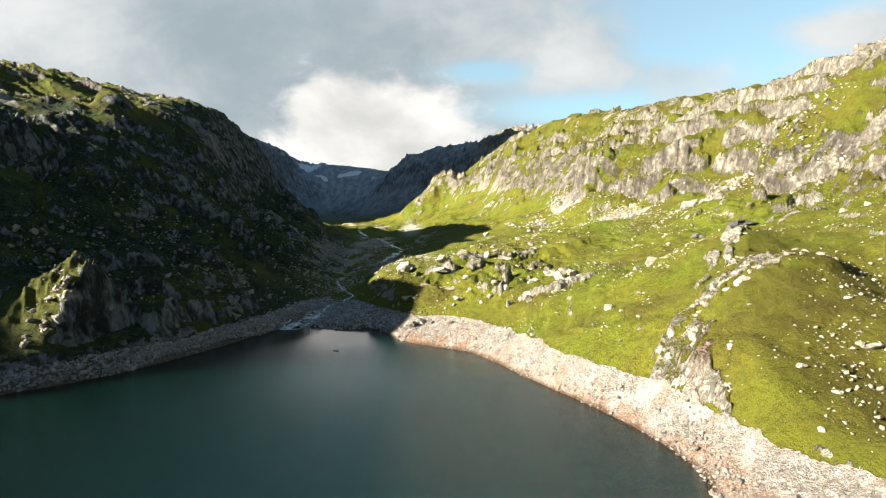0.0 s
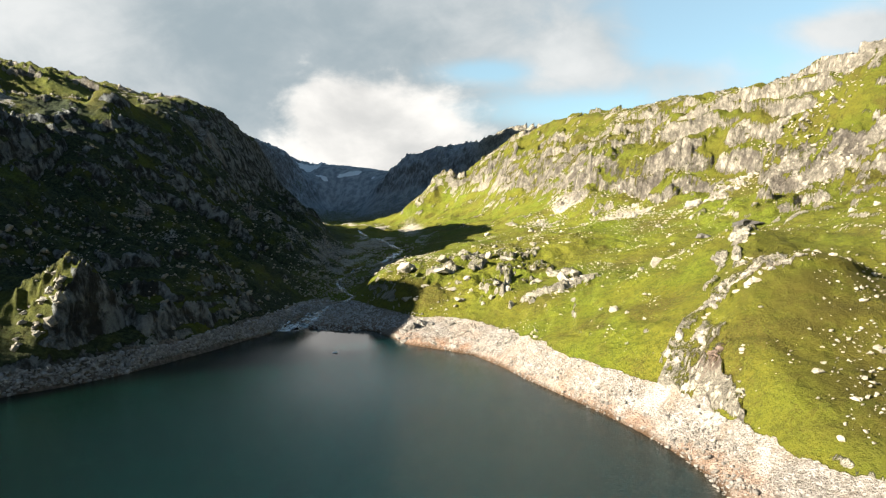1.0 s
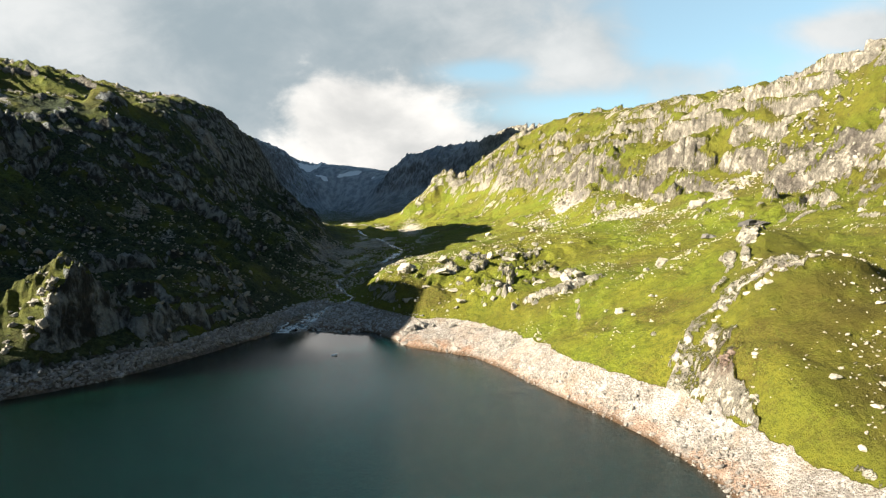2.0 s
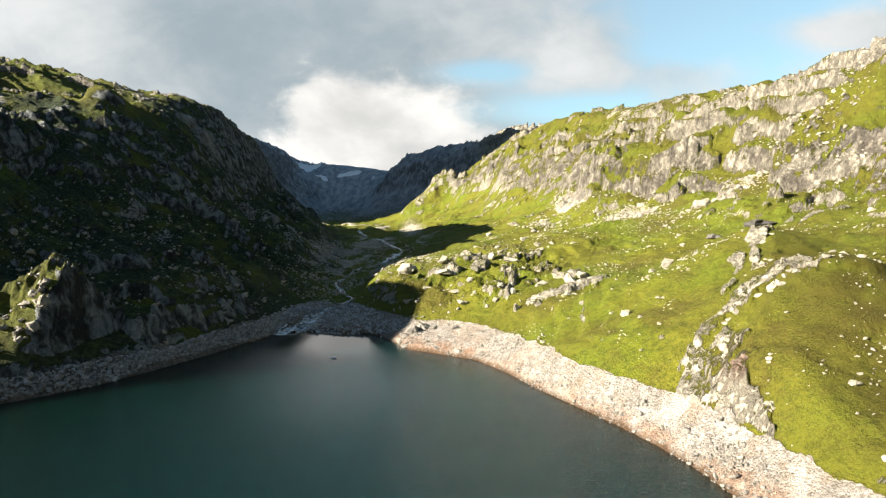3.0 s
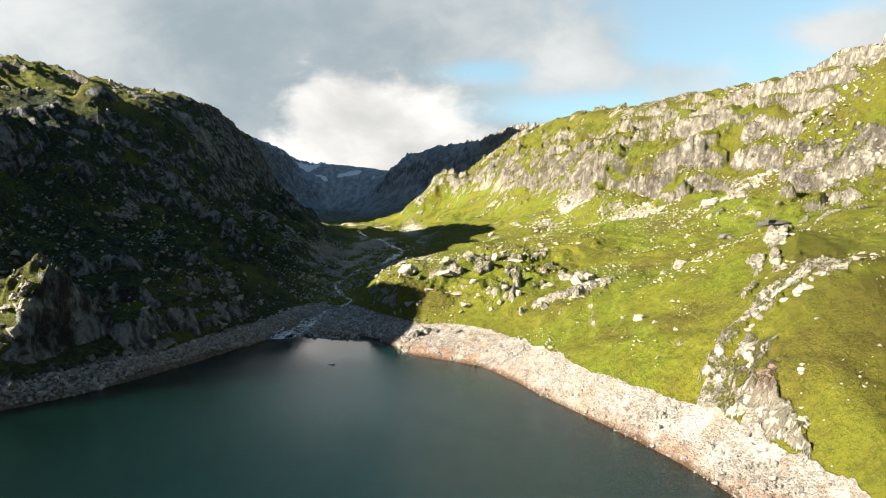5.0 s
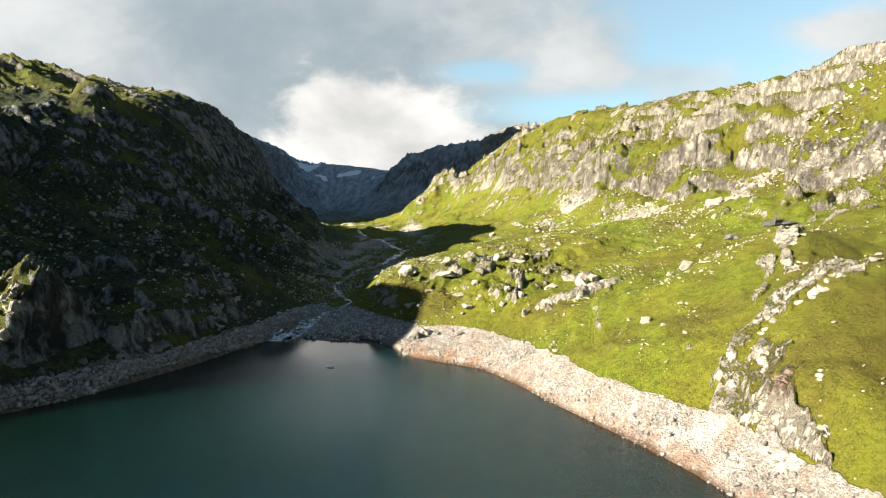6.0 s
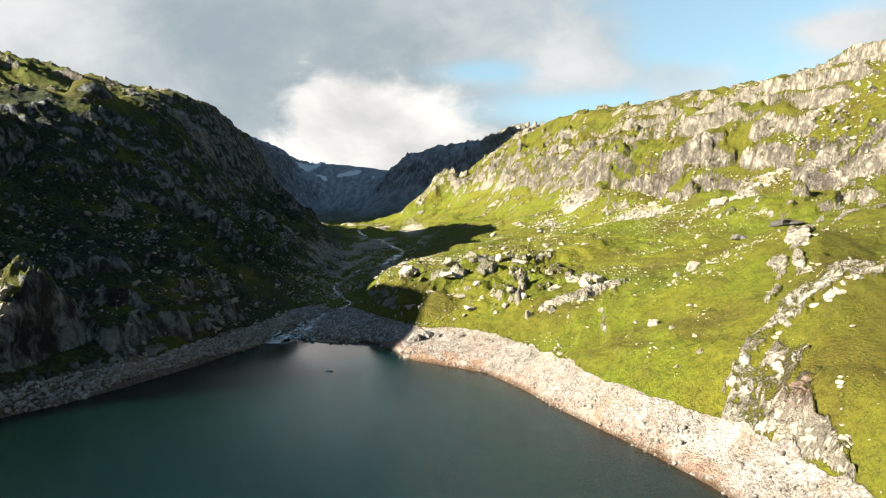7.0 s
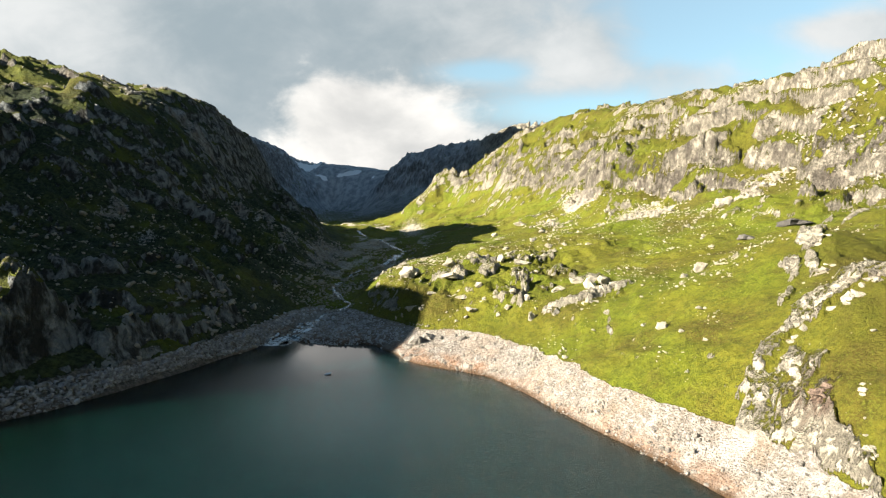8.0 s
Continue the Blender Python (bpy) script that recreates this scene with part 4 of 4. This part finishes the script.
SLOPE = [(212, 284, 1.7, 2.3), (204, 290, 1.4, 2.0), (240, 390, 1.9, 1.6), (117, 192, 1.6, 1.2), (94, 147, 1.7, 0.8), (98, 151, 0.9, 0.8), (96, 136, 1.2, 0.9), (87, 128, 1.0, 0.8), (122, 170, 1.2, 0.9), (113, 152, 1.1, 0.9), (103, 143, 1.0, 0.8), (107, 137, 1.1, 0.8)]


def grass_material():
    m, n, b = material("alpine turf")
    p = n.add("ShaderNodeNewGeometry").outputs["Position"]
    n.put(b.inputs["Base Color"], grass_colour(n, p))
    b.inputs["Roughness"].default_value = 0.9
    b.inputs["Specular IOR Level"].default_value = 0.25
    bump(n, b, n.math("ADD", n.noise(p, 0.5, 6, 0.75), n.math("MULTIPLY", n.noise(p, 2.5, 3, 0.7), 0.4)), 1.0)
    return m


TURF = grass_material()
turf_meshes = []
for k in range(4):
    bm = bmesh.new()
    bmesh.ops.create_icosphere(bm, subdivisions=3, radius=1.0)
    for v in bm.verts:
        q = v.co * 1.5 + Vector((k * 7.0, 3.0, 1.0))
        v.co *= 1 + 0.28 * noise.noise(q) + 0.10 * noise.noise(q * 3)
        v.co.z *= 0.42
    for f in bm.faces:
        f.smooth = True
    me = bpy.data.meshes.new("turf")
    bm.to_mesh(me)
    bm.free()
    me.materials.append(TURF)
    turf_meshes.append(me)


def outcrop(x, y, size, count, label, spread=1.0, turn=0.0, meshes=None, caps=2):
    """A broken outcrop: several split blocks that lean on one another, under one root."""
    root = new("rock_outcrop")
    root.matrix_world = pose(x, y, ground_z(x, y))
    c, s = math.cos(radians(turn)), math.sin(radians(turn))
    for k in range(count):
        a, b = rng.normal(0, 0.75 * spread) * size, rng.normal(0, 0.4 * spread) * size
        bx, by = (a * c - b * s, a * s + b * c) if k else (0.0, 0.0)
        z = ground_z(x + bx, y + by) - ground_z(x, y)
        block = new("block", (meshes or pale_meshes)[rng.integers(len(pale_meshes))])
        block.parent = root
        g = size * (1.0 if k == 0 else rng.uniform(0.4, 0.8))
        block.matrix_basis = pose(bx, by, z - 0.10 * g, rng.normal(0, 10), rng.normal(0, 10), rng.uniform(0, 360)) @ Matrix.Diagonal((g * rng.uniform(0.9, 1.3), g * rng.uniform(0.7, 1.0), g * rng.uniform(0.6, 0.85), 1))
    for k in range(caps):
        a, b = rng.normal(0, 0.7) * size, rng.normal(0, 0.5) * size
        turf = new("turf", turf_meshes[rng.integers(len(turf_meshes))])
        turf.parent = root
        tagged(turf, "grassy turf grown over the rock")
        g = size * rng.uniform(0.6, 0.95)
        turf.matrix_basis = pose(a, b, ground_z(x + a, y + b) - ground_z(x, y) - 0.30 * g, rng.normal(0, 8), rng.normal(0, 8), rng.uniform(0, 360)) @ Matrix.Diagonal((g * rng.uniform(0.9, 1.4), g, g * rng.uniform(0.9, 1.2), 1))
    return tagged(root, label, "outcrop", "rock outcrops")


for x, y, size, count, turn in ((-6, 466, 6.0, 5, 0), (45, 452, 5.0, 6, -20), (54, 401, 3.6, 6, 10), (-36, 450, 5.0, 4, 0), (2, 362, 2.6, 6, 0), (-17, 350, 2.2, 5, 60), (16, 337, 2.2, 5, 40), (62, 306, 3.6, 7, 28), (236, 472, 4.5, 6, 0)):
    outcrop(x, y, size, count, "broken pale rock outcrop standing out of the turf", 1.0, turn)
outcrop(80, 172, 2.4, 6, "rust-stained brown rock face low on the knoll", 1.0, 75, rust_meshes, 0)
for x, y, size, count, turn in ((82, 184, 2.0, 5, 60), (92, 196, 2.4, 6, 30), (102, 194, 2.8, 8, 15), (108, 194, 2.2, 6, 10), (117, 226, 2.6, 6, 60), (128, 246, 2.4, 5, 60), (79, 155, 1.4, 6, 85), (84, 164, 1.2, 4, 20)):
    outcrop(x, y, size, count, "fractured pale rock breaking out of the knoll", 1.3, turn, None, 0)
for x, y, size, count, turn in ((-155, 229, 2.6, 8, -40), (-157, 223, 2.2, 8, -40), (-158, 232, 2.8, 8, -30), (-160, 216, 1.9, 7, -30), (-165, 226, 1.6, 7, 20), (-163, 238, 2.2, 6, 10)):
    outcrop(x, y, size, count, "sunlit grey crag of leaning blocks above the shore", 1.2, turn, block_meshes, 0)


def sized(x, y, w, h, *more, **opts):
    """A boulder of a given half width and half height."""
    return boulder(x, y, 1.22 * w, *more, tall=1.25 * h / w, **opts)


for x, y, w, h in ((-152, 229, 2.6, 3.0), (-154, 233, 2.4, 2.2), (-153, 224, 2.2, 2.6), (-155, 220, 1.8, 2.2), (-159, 230, 3.4, 1.5), (-162, 222, 2.0, 1.2), (-159, 214, 1.6, 1.8)):
    sized(x, y, w, h, "big pale block leaning on the sunlit crag", "blocks of the western crag", sink=0.56).data = block_meshes[rng.integers(len(block_meshes))]
for x, y, w, h in HILLOCK_ROCKS:
    sized(x, y, w, h, "weathered pale rock breaking out of the grassy hillock", "rocks of the hillock", sink=0.46)
for x, y, w, h in MEADOW:
    sized(x, y, w, h, "large pale grey boulder half sunk in sunlit turf", "boulders on the meadow", sink=0.48)
for x, y, w, h in SLOPE:
    sized(x, y, w, h, "weathered pale boulder on the grassy knoll slope", "boulders on the knoll")
sized(200, 463, 8.0, 6.0, "big pale block below the crags", "blocks below the crags", name="rock_outcrop", turn=10)
sized(213, 462, 5.5, 4.6, "big pale block below the crags", "blocks below the crags", name="rock_outcrop", turn=70)
sized(190, 362, 11.0, 3.4, "dark grey tilted slab on the slope", "", name="rock_outcrop", turn=30, sink=0.55).data = dark_mesh
sized(158, 350, 5.0, 2.4, "grey slab lying in the grass", "", name="rock_outcrop", turn=20, sink=0.5).data = dark_mesh
sized(115, 150, 3.0, 1.4, "long pale slab lying in the grass", "", name="rock_outcrop", turn=-40)
for x, y, w, h in ((-18, 320, 4.4, 4.2), (-12, 322, 3.4, 3.0), (-22, 317, 2.6, 2.4), (-15, 314, 2.2, 1.6), (-7, 320, 2.4, 2.0), (4, 313, 2.5, 2.0), (-21, 302, 2.1, 1.2), (-24, 308, 1.8, 1.2)):
    sized(x, y, w, h, "big bleached block at the tip of the shore", "blocks at the shore tip", sink=0.5).data = shore_meshes[rng.integers(len(shore_meshes))]
for x, y in ((-30.5, 350), (-27.2, 350)):
    boulder(x, y, 0.9, "slim pale stone standing upright on the gravel", "standing stones", 2.9, 0.8, -0.1, "standing_stone")
pts = np.stack([rng.uniform(-42, 78, 900), rng.uniform(318, 490, 900)], 1)
pts = clumped(pts[[ground_z(*q) > 13 for q in pts]], 22, 406, 0.0, 0.5)[:34]
for x, y in pts:
    boulder(x, y, float(np.exp(rng.normal(0.6, 0.45)).clip(0.9, 4.0)), "rough grey rock hump among turf and stones", "rocks on the hillock", 0.9, 1.2)
pts = clumped(between("r_ring", "r_foot", 115 + 450 * rng.uniform(0, 1, 2500) ** 1.4), 35, 404, 0.0, 0.6)[:110]
for x, y in pts:
    boulder(x, y, float(np.exp(rng.normal(0.05, 0.45)).clip(0.6, 2.4)), "pale lichen-spotted boulder in the grass", "boulders on the slope")
ob = boulder(-52, 278, 2.0, "pale flat rock just breaking the lake surface", "", 0.5, 1.3, name="wet_rock", turn=8)
ob.matrix_world = pose(-52, 276, 0.25, 3, -4, 8) @ Matrix.Diagonal((2.1, 1.3, 0.55, 1))
ob.data = shore_meshes[2].copy()
m, n, b = material("salt-white rock")
n.put(b.inputs["Base Color"], n.mix(n.noise(n.add("ShaderNodeNewGeometry").outputs["Position"], 2.0), (0.66, 0.65, 0.63), (0.86, 0.85, 0.83)))
ob.data.materials[0] = m
pts = between("r_shore", "r_ring", 100 + 215 * rng.uniform(0, 1, 150) ** 1.2)
pts = pts[[0.2 < ground_z(*q) < 6.2 for q in pts]][:110]
for x, y in pts:
    boulder(x, y, float(np.exp(rng.normal(-0.15, 0.35)).clip(0.5, 1.9)), "angular bleached block on the stony shore", "blocks on the sunny shore", 0.8, 1.1, 0.35, "shore_block").data = shore_meshes[rng.integers(len(shore_meshes))]
